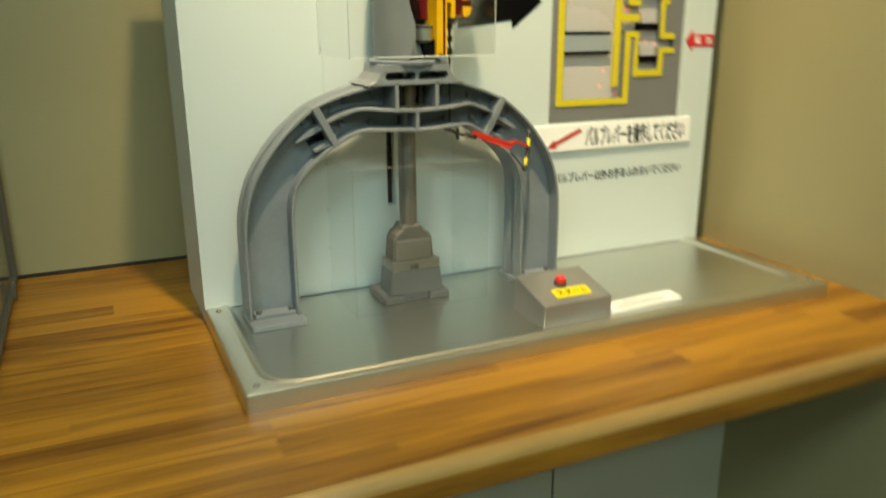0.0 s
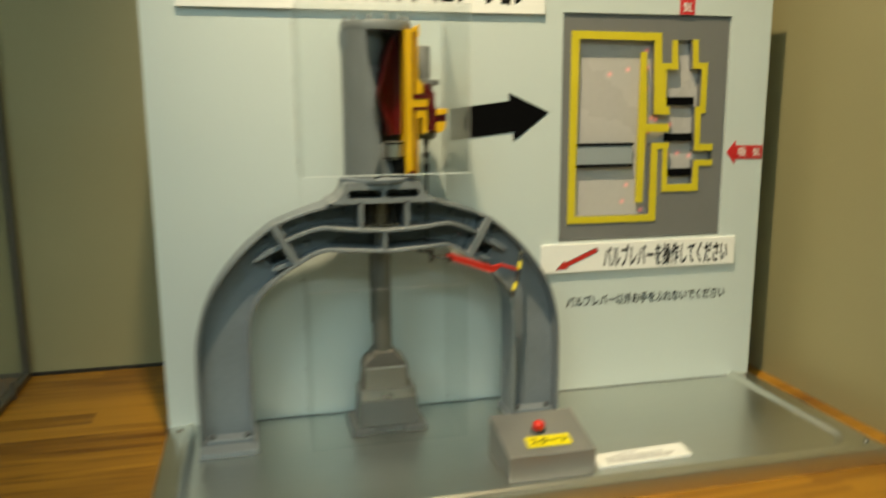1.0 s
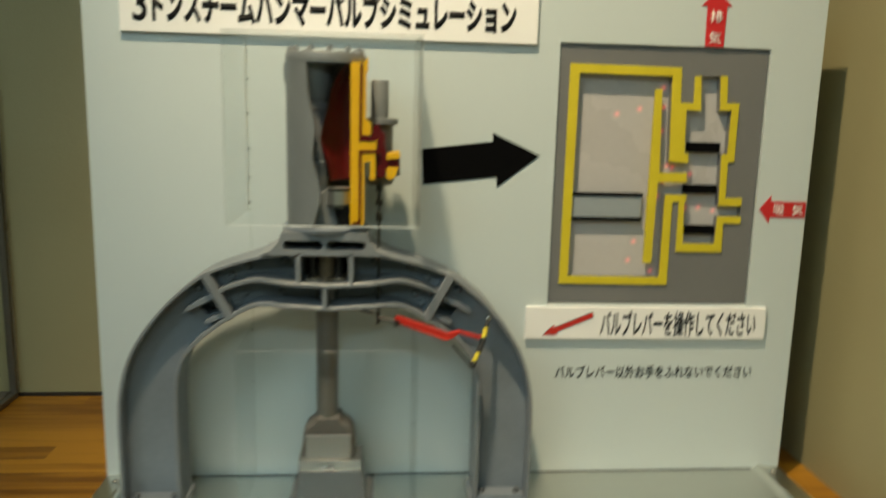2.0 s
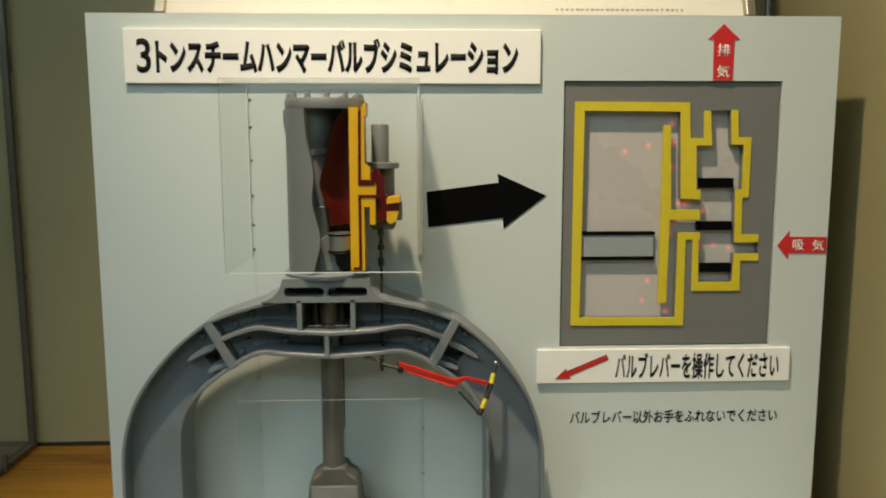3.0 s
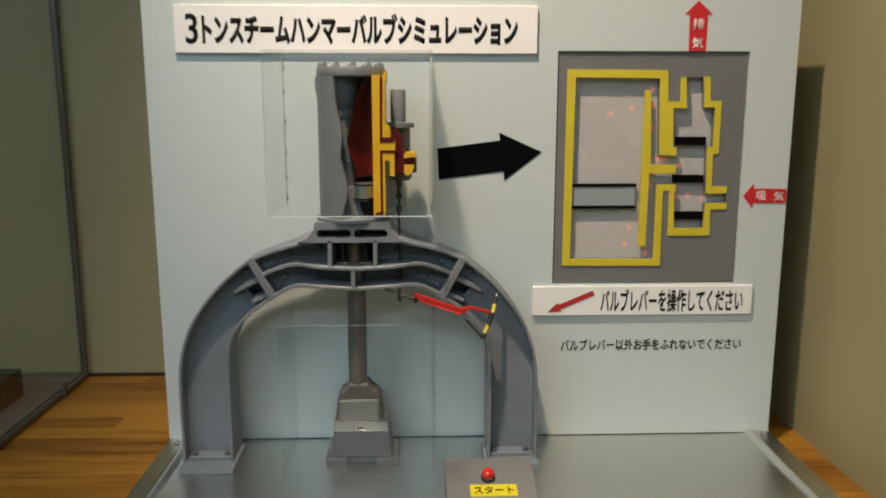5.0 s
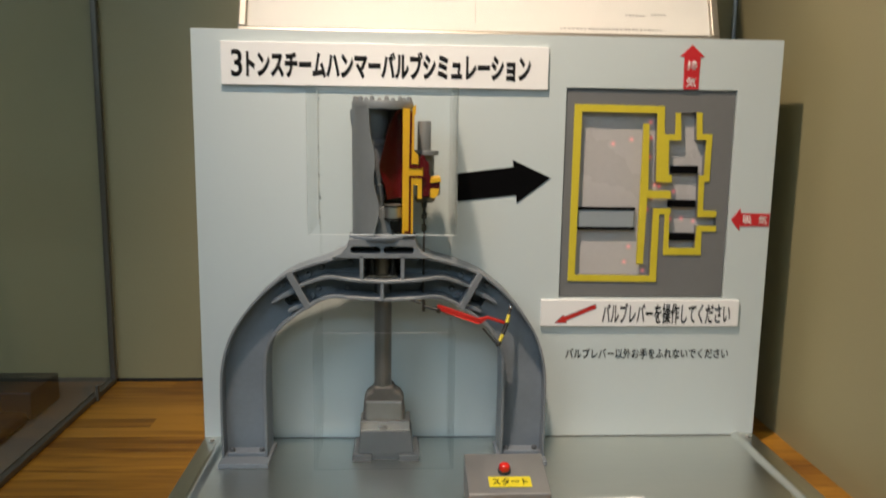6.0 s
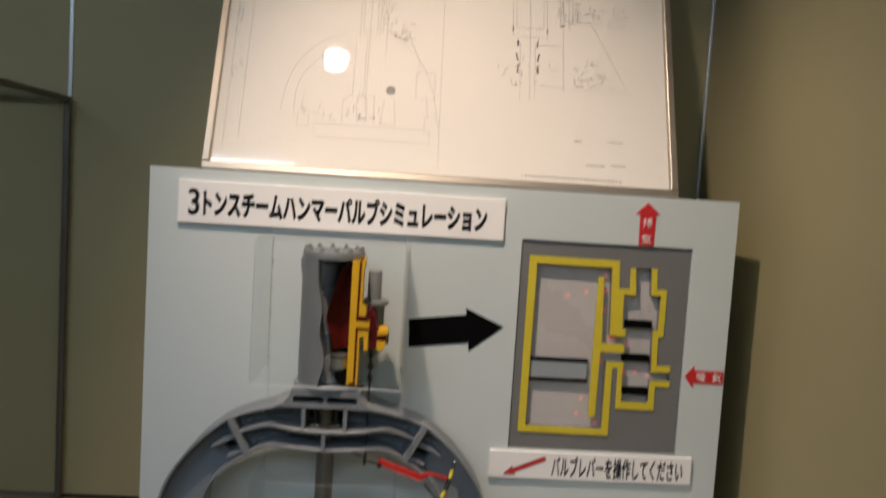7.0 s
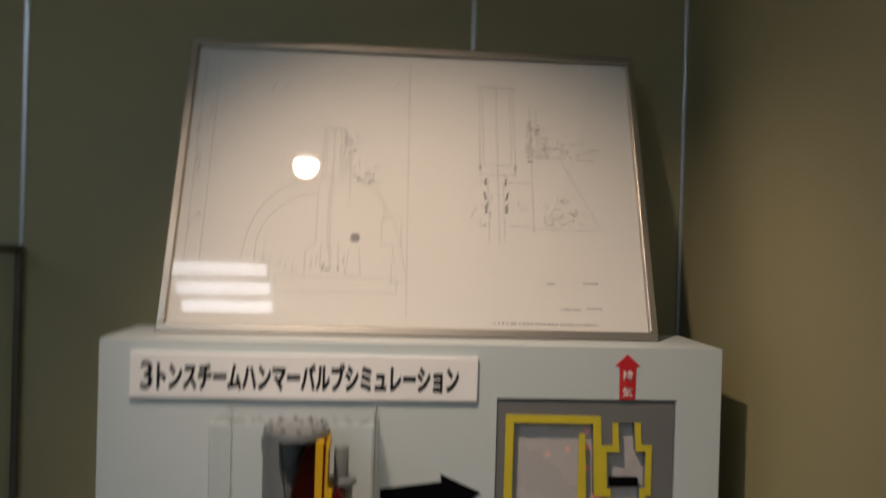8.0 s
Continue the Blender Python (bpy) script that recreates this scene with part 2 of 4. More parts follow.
def prism(outline, y0, y1, holes=(), bevel=0.0):
    """An outline in x and z, with holes, as a plate from y0 to y1."""
    bm = bmesh.new()
    edges = []
    for loop in (outline, *holes):
        vs = [bm.verts.new((x, y0, z)) for x, z in loop]
        edges += [bm.edges.new((vs[i], vs[(i + 1) % len(vs)])) for i in range(len(vs))]
    if holes:
        bmesh.ops.triangle_fill(bm, use_beauty=True, use_dissolve=True, edges=edges)
    else:
        bm.faces.new(vs)
    made = bmesh.ops.extrude_face_region(bm, geom=list(bm.faces))
    bmesh.ops.translate(bm, verts=[g for g in made["geom"] if isinstance(g, bmesh.types.BMVert)], vec=(0, y1 - y0, 0))
    bmesh.ops.recalc_face_normals(bm, faces=bm.faces)
    return soften(bm, bevel, 1) if bevel else bm


def bar(x0, z0, x1, z1, width, y0, y1, bevel=0.0):
    """A straight strip from one place to another in a plane of x and z."""
    d = Vector((x1 - x0, z1 - z0)).normalized() * width / 2
    return prism([(x0 + d.y, z0 - d.x), (x1 + d.y, z1 - d.x), (x1 - d.y, z1 + d.x), (x0 - d.y, z0 + d.x)], y0, y1, bevel=bevel)


def curve_through(points, steps=6):
    """A smooth line (Catmull-Rom) through a few places."""
    out = []
    p = [2 * Vector(points[0]) - Vector(points[1]), *[Vector(q) for q in points], 2 * Vector(points[-1]) - Vector(points[-2])]
    for i in range(1, len(p) - 2):
        for s in range(steps):
            t = s / steps
            out.append(0.5 * (2 * p[i] + (p[i + 1] - p[i - 1]) * t + (2 * p[i - 1] - 5 * p[i] + 4 * p[i + 1] - p[i + 2]) * t * t + (3 * p[i] - p[i - 1] - 3 * p[i + 1] + p[i + 2]) * t ** 3))
    return [tuple(q) for q in out] + [tuple(points[-1])]


def ribbon(line, thick, y0, y1, bevel=0.0):
    """A bent plate whose edge follows a line in x and z, thick to the left of it."""
    pts = [Vector(q) for q in line]
    side = []
    for i, q in enumerate(pts):
        a, b = pts[max(0, i - 1)], pts[min(len(pts) - 1, i + 1)]
        d = (b - a).normalized()
        side.append(q + Vector((-d.y, d.x)) * thick)
    bm = bmesh.new()
    rows = [[bm.verts.new((q.x, y, q.y)) for q in loop] for loop, y in ((pts, y0), (side, y0), (side, y1), (pts, y1))]
    for k in range(4):
        a, b = rows[k], rows[(k + 1) % 4]
        for i in range(len(pts) - 1):
            bm.faces.new((a[i], a[i + 1], b[i + 1], b[i]))
    bm.faces.new([r[0] for r in rows])
    bm.faces.new([r[-1] for r in rows])
    bmesh.ops.recalc_face_normals(bm, faces=bm.faces)
    return soften(bm, bevel, 1) if bevel else bm


def lathe(profile, at, axis="z", turns=28):
    """A turned solid: (radius, height) pairs round an axis through the place."""
    bm = bmesh.new()
    rings = []
    for r, h in profile:
        ring = []
        for k in range(turns):
            a = 2 * math.pi * k / turns
            u, v = r * math.cos(a), r * math.sin(a)
            co = (u, v, h) if axis == "z" else (u, h, v) if axis == "y" else (h, u, v)
            ring.append(bm.verts.new(Vector(at) + Vector(co)))
        rings.append(ring)
    for a, b in zip(rings, rings[1:]):
        for k in range(turns):
            bm.faces.new((a[k], a[(k + 1) % turns], b[(k + 1) % turns], b[k]))
    bm.faces.new(rings[0])
    bm.faces.new(rings[-1])
    return bm


def join(*meshes):
    """Several bmeshes of one part in one."""
    out = bmesh.new()
    for bm in meshes:
        me = bpy.data.meshes.new("piece")
        bm.to_mesh(me)
        bm.free()
        out.from_mesh(me)
        bpy.data.meshes.remove(me)
    return out


def rod(a, b, radius, turns=14):
    a, b = Vector(a), Vector(b)
    bm = bmesh.new()
    bmesh.ops.create_cone(bm, cap_ends=True, segments=turns, radius1=radius, radius2=radius, depth=(b - a).length)
    turn = (b - a).to_track_quat("Z", "Y").to_matrix().to_4x4()
    bmesh.ops.transform(bm, matrix=Matrix.Translation((a + b) / 2) @ turn, verts=bm.verts)
    return bm


def pane(x0, x1, y0, y1, z0, z1):
    """A clear sheet, with its narrow edges of the second material."""
    bm = block(x0, x1, y0, y1, z0, z1)
    size = sorted(((x1 - x0, 0), (y1 - y0, 1), (z1 - z0, 2)))
    thin = size[0][1]
    bm.normal_update()
    for f in bm.faces:
        if abs(f.normal[thin]) < 0.5:
            f.material_index = 1
    return bm


def lettering(name, words, x0, x1, z0, z1, y, material, parent, heavy=0.0, lie=None, slant=0.0):
    """Words in the built-in font, fitted to a field, facing the room, or laid by the matrix lie."""
    data = bpy.data.curves.new(name, "FONT")
    data.body, data.offset, data.resolution_u = words, heavy, 4
    tmp = bpy.data.objects.new(name, data)
    scene.collection.objects.link(tmp)
    me = bpy.data.meshes.new_from_object(tmp.evaluated_get(bpy.context.evaluated_depsgraph_get()))
    bpy.data.objects.remove(tmp)
    bm = bmesh.new()
    bm.from_mesh(me)
    xs, ys = [v.co.x for v in bm.verts], [v.co.y for v in bm.verts]
    for v in bm.verts:
        u, w = (v.co.x - min(xs)) / (max(xs) - min(xs)), (v.co.y - min(ys)) / (max(ys) - min(ys))
        v.co = Vector((x0 + u * (x1 - x0) + slant * w * (z1 - z0), y, z0 + w * (z1 - z0)))
    made = bmesh.ops.extrude_face_region(bm, geom=list(bm.faces))
    bmesh.ops.translate(bm, verts=[g for g in made["geom"] if isinstance(g, bmesh.types.BMVert)], vec=(0, -0.0006, 0))
    if lie is not None:
        bmesh.ops.transform(bm, matrix=lie, verts=bm.verts)
    return part(name, bm, material, parent)


# ---- the room ----
TOP = 0.826          # counter
TRAY = 0.850         # steel tray
BACK, RIGHT = 0.342, 0.964
structure("floor", block(-3.6, RIGHT, -4.2, BACK, -0.1, 0.0), FLOOR, "dull dark vinyl floor of the exhibition room")
structure("ceiling", block(-3.7, RIGHT + 0.1, -4.3, BACK + 0.1, CEILING, CEILING + 0.1), WHITE, "white painted ceiling with recessed lamps")
structure("wall_north", block(-3.6, RIGHT, BACK, BACK + 0.1, 0, CEILING), WALL, "beige panelled wall behind the exhibit", "wall")
structure("wall_east", block(RIGHT, RIGHT + 0.1, -4.2, BACK + 0.1, 0, CEILING), WALL, "plain beige wall beside the exhibit", "wall")
structure("wall_west", block(-3.7, -3.6, -4.2, BACK + 0.1, 0, CEILING), WALL, "plain beige wall across the room", "wall")
structure("wall_south", block(-3.7, RIGHT + 0.1, -4.3, -4.2, 0, CEILING), WALL, "plain beige wall across the room", "wall")
for x in (-1.052, -0.262, 0.550):
    structure("trim_1", block(x - 0.004, x + 0.004, BACK - 0.003, BACK, TOP, CEILING, 0.001), SEAM, "thin satin metal joint strip between wall panels", "trim")
structure("trim_2", block(RIGHT - 0.007, RIGHT, BACK - 0.007, BACK, TOP, CEILING, 0.002), SEAM, "thin satin metal strip in the room corner", "trim")
structure("baseboard", block(-1.4, RIGHT - 0.001, BACK - 0.004, BACK, TOP, TOP + 0.006), DARK, "thin dark joint line along the counter", "trim")

# panels under the counter
for x0, x1 in ((-1.40, -0.842), (-0.838, -0.142), (-0.138, 0.559), (0.563, 0.966)):
    p = thing("cabinet_panel", ((x0 + x1) / 2, -0.05, 0.08), "grey-beige laminate panel under the wooden counter", "panel", "panels under the counter")
    part("panel_face", block(x0, x1, -0.06, -0.045, 0.08, 0.790, 0.001), LOWER, p)
    part("joint_strip", block(x0, x1 + 0.004, -0.0445, -0.0405, 0.08, 0.790), DARK, p, "dark strip behind the joint")
structure("plinth", block(-1.40, RIGHT, -0.05, 0.0, 0, 0.08), DARK, "dark plinth below the cabinet panels")

# lamps overhead
spot = thing("downlight", SPOT_AT, "round warm recessed ceiling downlight, lit", "lamp")
part("ring", lathe([(0.042, 0.0), (0.058, 0.0), (0.062, 0.006), (0.062, 0.028)], SPOT_AT), SEAM, spot)
part("lamp_face", lathe([(0.026, -0.004), (0.034, -0.002), (0.034, 0.0)], SPOT_AT), BULB, spot, "glowing warm lamp face")
strip = thing("fluorescent_light", (-0.18, -1.20, CEILING - 0.08), "ceiling light with three lit white fluorescent tubes", "lamp")
part("housing", block(-0.38, 0.01, -1.39, -1.01, CEILING - 0.045, CEILING, 0.004), WHITE, strip)
for y in (-1.087, -1.200, -1.313):
    part("tube", rod((-0.345, y, CEILING - 0.06), (-0.023, y, CEILING - 0.06), 0.021), TUBE, strip, "glowing tube")
for x, y in ((-1.10, -1.90), (0.15, -2.80)):
    f = thing("fluorescent_light", (x, y, CEILING - 0.04), "wide ceiling light with a lit white diffuser", "lamp", "wide ceiling lights")
    part("housing", block(x - 0.64, x + 0.64, y - 0.29, y + 0.29, CEILING - 0.025, CEILING, 0.004), WHITE, f)
    part("diffuser", block(x - 0.60, x + 0.60, y - 0.25, y + 0.25, CEILING - 0.045, CEILING - 0.025), DIFFUSER, f, "glowing diffuser")

# ---- steel tray ----
tray = thing("steel_tray", (0.45, -0.15, TOP), "brushed stainless steel tray with a stepped inner floor", "tray")


def rounded(x0, x1, y0, y1, r, steps=7):
    """A rectangle with its two front corners rounded, anticlockwise from the back."""
    out = [(x0, y1)]
    for cx, cy, a0 in ((x0 + r, y0 + r, 180), (x1 - r, y0 + r, 270)):
        out += [(cx + r * math.cos(radians(a0 + 90 * k / steps)), cy + r * math.sin(radians(a0 + 90 * k / steps))) for k in range(steps + 1)]
    return out + [(x1, y1)]


bm = bmesh.new()
levels = [(0.000, 0.900, -0.294, 0.004, TOP), (0.000, 0.900, -0.294, 0.004, TRAY - 0.0040), (0.0007, 0.8973, -0.2933, 0.004, TRAY - 0.0022), (0.0025, 0.8955, -0.2915, 0.004, TRAY - 0.0015),
          (0.022, 0.8720, -0.2855, 0.045, TRAY - 0.0015), (0.0240, 0.8760, -0.2840, 0.045, TRAY - 0.0010), (0.0260, 0.8740, -0.2822, 0.044, TRAY + 0.0005), (0.0285, 0.8695, -0.2798, 0.043, TRAY + 0.0011), (0.0310, 0.8670, -0.2772, 0.042, TRAY + 0.0003), (0.0335, 0.8645, -0.2748, 0.041, TRAY - 0.0018), (0.0360, 0.8620, -0.2722, 0.040, TRAY - 0.0035), (0.0385, 0.8595, -0.2700, 0.039, TRAY - 0.0048), (0.041, 0.8570, -0.2675, 0.038, TRAY - 0.0050)]
rings = []
for x0, x1, y0, r, z in levels:
    rings.append([bm.verts.new((x, y, z)) for x, y in rounded(x0, x1, y0, 0.0, r)])
for a, b in zip(rings, rings[1:]):
    for k in range(len(a) - 1):
        bm.faces.new((a[k], a[k + 1], b[k + 1], b[k]))
bm.faces.new(rings[-1])
bm.faces.new(rings[0])
part("tray_body", bm, STEEL, tray, smooth=True)
DECK = TRAY - 0.005
for x, y in ((0.016, -0.274), (0.016, -0.018), (0.882, -0.274), (0.882, -0.018)):
    part("screw", lathe([(0.0001, TRAY + 0.0016), (0.002, TRAY + 0.0015), (0.0036, TRAY), (0.0036, TRAY - 0.003)], (x, y, 0), turns=14), IRON, tray, smooth=True)

# ---- display board ----
BTOP, BW = 1.483, 0.898
board = thing("display_board", (0.45, 0.1, TOP), "pale blue-green painted display box with lettered signs", "display board")
WX0, WX1, WZ0, WZ1 = 0.563, 0.8305, 1.078, 1.4065
part("front_panel", prism([(0, TRAY - 0.016), (BW, TRAY - 0.016), (BW, BTOP), (0, BTOP)], 0.0, 0.012, [[(WX0, WZ0), (WX0, WZ1), (WX1, WZ1), (WX1, WZ0)], [(0.281, 0.972), (0.281, 1.140), (0.293, 1.140), (0.293, 0.972)]]), BOARD, board)
part("side_panel", block(0.0, 0.012, 0.012, 0.17, TOP, BTOP), BOARD, board)
part("side_panel", block(BW - 0.012, BW, 0.012, 0.17, TOP, BTOP), BOARD, board)
part("top_panel", block(0.012, BW - 0.012, 0.012, 0.17, BTOP - 0.012, BTOP), BOARD, board)
part("back_panel", block(0.012, BW - 0.012, 0.158, 0.17, TOP, BTOP - 0.012), BOARD, board)
part("guide_slot", block(0.277, 0.297, 0.012, 0.06, 0.968, 1.144), DARK, board, "dark slot behind the hammer rod")
part("joint_line", block(0.0, BW, -0.0008, 0.0, DECK - 0.0005, DECK + 0.0010), DARK, board, "dark joint above the tray")

# signs on the board
title = thing("title_sign", (0.289, -0.003, 1.4340), "white title sign with heavy black lettering on the board", "sign")
part("sign_plate", block(0.044, 0.533, -0.006, 0.0, 1.4020, 1.4650, 0.0008), SIGN, title)
lettering("lettering", "3", 0.0590, 0.0755, 1.4140, 1.4535, -0.006, INK, title, heavy=0.015)
lettering("lettering", "トンスチームハンマーバルブシミュレーション", 0.0810, 0.5060, 1.4130, 1.4545, -0.006, INK, title, heavy=0.048)
notice = thing("lever_sign", (0.695, -0.003, 1.0540), "white sign with red arrow asking visitors to work the lever", "sign")
part("sign_plate", block(0.5345, 0.856, -0.006, 0.0, 1.0325, 1.0755, 0.0008), SIGN, notice)
lettering("lettering", "バルブレバーを操作してください", 0.633, 0.842, 1.0365, 1.0710, -0.006, INK, notice, heavy=0.017)
tip, tail = Vector((0.558, 1.0385)), Vector((0.622, 1.0655))
way = (tail - tip).normalized()
side = Vector((-way.y, way.x))
neck = tip + way * 0.017


def arrow_outline(grow):
    pts = [tip - way * grow * 1.6, neck + side * (0.0065 + grow), neck + side * (0.0028 + grow), tail + side * (0.0028 + grow) + way * grow, tail - side * (0.0028 + grow) + way * grow, neck - side * (0.0028 + grow), neck - side * (0.0065 + grow)]
    return [tuple(q) for q in pts]


part("arrow_outline", prism(arrow_outline(0.0008), -0.0065, -0.006), INK, notice, "thin black outline of the arrow")
part("arrow", prism(arrow_outline(0.0), -0.0070, -0.0065), RED, notice, "red arrow pointing to the lever")
lettering("board_lettering", "バルブレバー以外お手をふれないでください", 0.578, 0.846, 0.977, 0.9945, -0.0002, INK, board, heavy=0.008)
big = thing("black_arrow", (0.47, -0.001, 1.26), "large matt black arrow from model to diagram", "arrow")
part("arrow_film", prism([(0.3985, 1.2305), (0.490, 1.2415), (0.491, 1.2285), (0.543, 1.2685), (0.483, 1.2955), (0.4845, 1.2845), (0.3965, 1.2735)], -0.0012, 0.0), BLACK, big)
out_arrow = thing("red_arrow", (0.755, -0.001, 1.43), "red upward arrow sticker with white characters for exhaust", "arrow")
part("arrow_film", prism([(0.7440, 1.4070), (0.7675, 1.4070), (0.7680, 1.4555), (0.7745, 1.4555), (0.7545, 1.4735), (0.7360, 1.4555), (0.7430, 1.4555)], -0.0012, 0.0), ARROW_RED, out_arrow)
lettering("lettering", "排", 0.7475, 0.7635, 1.4355, 1.4500, -0.0012, SIGN, out_arrow, heavy=0.004)
lettering("lettering", "気", 0.7475, 0.7635, 1.4105, 1.4250, -0.0012, SIGN, out_arrow, heavy=0.004)
in_arrow = thing("red_arrow", (0.868, -0.001, 1.2050), "red arrow sticker with white characters for intake", "arrow")
part("arrow_film", prism([(0.8345, 1.2055), (0.8490, 1.1875), (0.8490, 1.1955), (0.8965, 1.1950), (0.8965, 1.2155), (0.8490, 1.2160), (0.8490, 1.2235)], -0.0012, 0.0), ARROW_RED, in_arrow)
lettering("lettering", "吸", 0.8535, 0.8680, 1.1990, 1.2125, -0.0012, SIGN, in_arrow, heavy=0.004)
lettering("lettering", "気", 0.8785, 0.8930, 1.1985, 1.2120, -0.0012, SIGN, in_arrow, heavy=0.004)

# ---- valve diagram, let into the board ----
diagram = thing("valve_diagram", (0.696, 0.0, 1.24), "grey sectional valve diagram with yellow walls and red lights", "diagram panel")
cavity = [(0.589, 1.371), (0.707, 1.37), (0.711, 1.264), (0.736, 1.263), (0.735, 1.275), (0.73, 1.275), (0.728, 1.329), (0.747, 1.329), (0.744, 1.371), (0.769, 1.372), (0.772, 1.33), (0.787, 1.33), (0.787, 1.275), (0.779, 1.275), (0.781, 1.209), (0.811, 1.209), (0.812, 1.195), (0.781, 1.195), (0.78, 1.159), (0.737, 1.159), (0.735, 1.213), (0.737, 1.222), (0.709, 1.222), (0.709, 1.114), (0.588, 1.115)]
part("grey_plate", prism([(WX0 + 0.0015, WZ0 + 0.0015), (WX0 + 0.0015, WZ1 - 0.0015), (WX1 - 0.0015, WZ1 - 0.0015), (WX1 - 0.0015, WZ0 + 0.0015)], 0.0035, 0.0135, [cavity[::-1]]), GREY, diagram)
part("milky_sheet", block(WX0 + 0.003, WX1 - 0.003, 0.0145, 0.0185, WZ0 + 0.003, WZ1 - 0.003), MILK, diagram, "milky sheet behind the cut-out")
part("wall_line", prism([(0.577, 1.382), (0.718, 1.381), (0.72, 1.338), (0.737, 1.338), (0.736, 1.371), (0.744, 1.371), (0.747, 1.329), (0.728, 1.329), (0.73, 1.275), (0.735, 1.275), (0.736, 1.263), (0.711, 1.264), (0.707, 1.37), (0.589, 1.371), (0.588, 1.115), (0.709, 1.114), (0.709, 1.222), (0.737, 1.222), (0.737, 1.213), (0.735, 1.213), (0.737, 1.159), (0.78, 1.159), (0.781, 1.195), (0.812, 1.195), (0.812, 1.186), (0.789, 1.186), (0.79, 1.148), (0.729, 1.148), (0.728, 1.213), (0.719, 1.213), (0.72, 1.104), (0.577, 1.105)], 0.0015, 0.0040), LINE, diagram, "yellow strip outlining the cylinder and valve")
part("wall_line", prism([(0.769, 1.372), (0.778, 1.372), (0.78, 1.339), (0.796, 1.339), (0.796, 1.265), (0.788, 1.265), (0.789, 1.219), (0.811, 1.219), (0.811, 1.209), (0.781, 1.209), (0.779, 1.275), (0.787, 1.275), (0.787, 1.33), (0.772, 1.33)], 0.0015, 0.0040), LINE, diagram, "yellow strip outlining the valve chest")
part("port_wall", prism([(0.687, 1.354), (0.695, 1.354), (0.699, 1.25), (0.735, 1.25), (0.736, 1.238), (0.698, 1.238), (0.697, 1.133), (0.687, 1.133)], 0.0012, 0.0065), LINE, diagram, "yellow wall between the ports")
for box in ((0.736, 1.289, 0.778, 1.277), (0.735, 1.235, 0.778, 1.224), (0.737, 1.182, 0.78, 1.171)):
    part("valve_land", block(box[0], box[2], 0.0055, 0.0143, box[3], box[1], 0.0005), BLACK, diagram, "black valve land")
part("piston_body", block(0.5860, 0.6800, 0.0070, 0.0143, 1.1900, 1.2200, 0.0005), BLUEGREY, diagram, "blue-grey piston")
part("piston_ring", block(0.5850, 0.6815, 0.0055, 0.0143, 1.2185, 1.2225, 0.0005), BLACK, diagram, "black piston ring")
part("piston_ring", block(0.5850, 0.6815, 0.0055, 0.0143, 1.1870, 1.1915, 0.0005), BLACK, diagram, "black piston ring")
for x, z in [(0.643, 1.322), (0.672, 1.329), (0.701, 1.356), (0.703, 1.332), (0.702, 1.302), (0.713, 1.258), (0.72, 1.256), (0.744, 1.248), (0.759, 1.205), (0.74, 1.204), (0.702, 1.219), (0.698, 1.17), (0.676, 1.159), (0.67, 1.134), (0.701, 1.12), (0.709, 1.239), (0.779, 1.201)]:
    dot = part("indicator_light", lathe([(0.0001, -0.00012), (0.0086, -0.00010), (0.0087, 0.0004)], (0, 0, 0), "y", 18), LED, diagram, "small red light behind the milky sheet", local=True)
    dot.location = Vector((x, 0.01450, z)) - diagram.location

# ---- the hammer's arched frame ----
XC = 0.2890
hammer = thing("steam_hammer_model", (XC, -0.07, DECK), "grey cast-iron arch model of a steam hammer with cutaway cylinder", "machine model")
OUT = [(0.2420, 0.853), (0.2420, 0.953), (0.2385, 0.997), (0.2275, 1.035), (0.2100, 1.066), (0.1850, 1.097), (0.1620, 1.118), (0.1390, 1.1345), (0.1080, 1.147), (0.0785, 1.1565), (0.0480, 1.1635)]
INN = [(0.1740, 0.853), (0.1740, 0.982), (0.1690, 1.022), (0.1535, 1.048), (0.1295, 1.069), (0.1090, 1.083), (0.0795, 1.0985), (0.0480, 1.0995), (0.0, 1.0965)]
MID = [(0.1255, 1.1105), (0.1025, 1.1205), (0.0785, 1.1275), (0.0475, 1.1255), (0.0, 1.1225)]
FRONT, REAR, WEB = -0.090, -0.036, -0.067
outer, inner, middle = curve_through(OUT), curve_through(INN), curve_through(MID)


def swell(bm, worn=False):
    """The front edges stand out towards the arch's crown."""
    for v in bm.verts:
        if v.co.y < WEB - 0.006:
            k = max(0.0, min(1.0, 1 - (abs(v.co.x - XC) - 0.040) / 0.085))
            v.co.y -= 0.022 * k * k * (3 - 2 * k)
    bmesh.ops.recalc_face_normals(bm, faces=bm.faces)
    if worn:
        for f in bm.faces:
            f.material_index = int(f.normal.y < -0.55)
    return bm


def both(line):
    """A half line mirrored about the model's middle: left part, right part."""
    return [(XC - x, z) for x, z in line], [(XC + x, z) for x, z in line]


lo, ro = both(outer)
li, ri = both(inner)
lm, rm = both(middle)
XB = 0.2850
hole = [(XB - 0.0255, 1.1250), (XB - 0.0255, 1.1600), (XB + 0.0255, 1.1600), (XB + 0.0255, 1.1250)]
POCKET = [(0.1235, 1.1025), (0.1500, 1.0895), (0.1420, 1.0800), (0.1160, 1.0905)]


def pocket(s, grow=1.0):
    """The cast-out pocket between the two gussets on one side of the crown."""
    cx, cz = sum(x for x, z in POCKET) / 4, sum(z for x, z in POCKET) / 4
    return [(XC + s * (cx + (x - cx) * grow), cz + (z - cz) * grow) for x, z in POCKET]


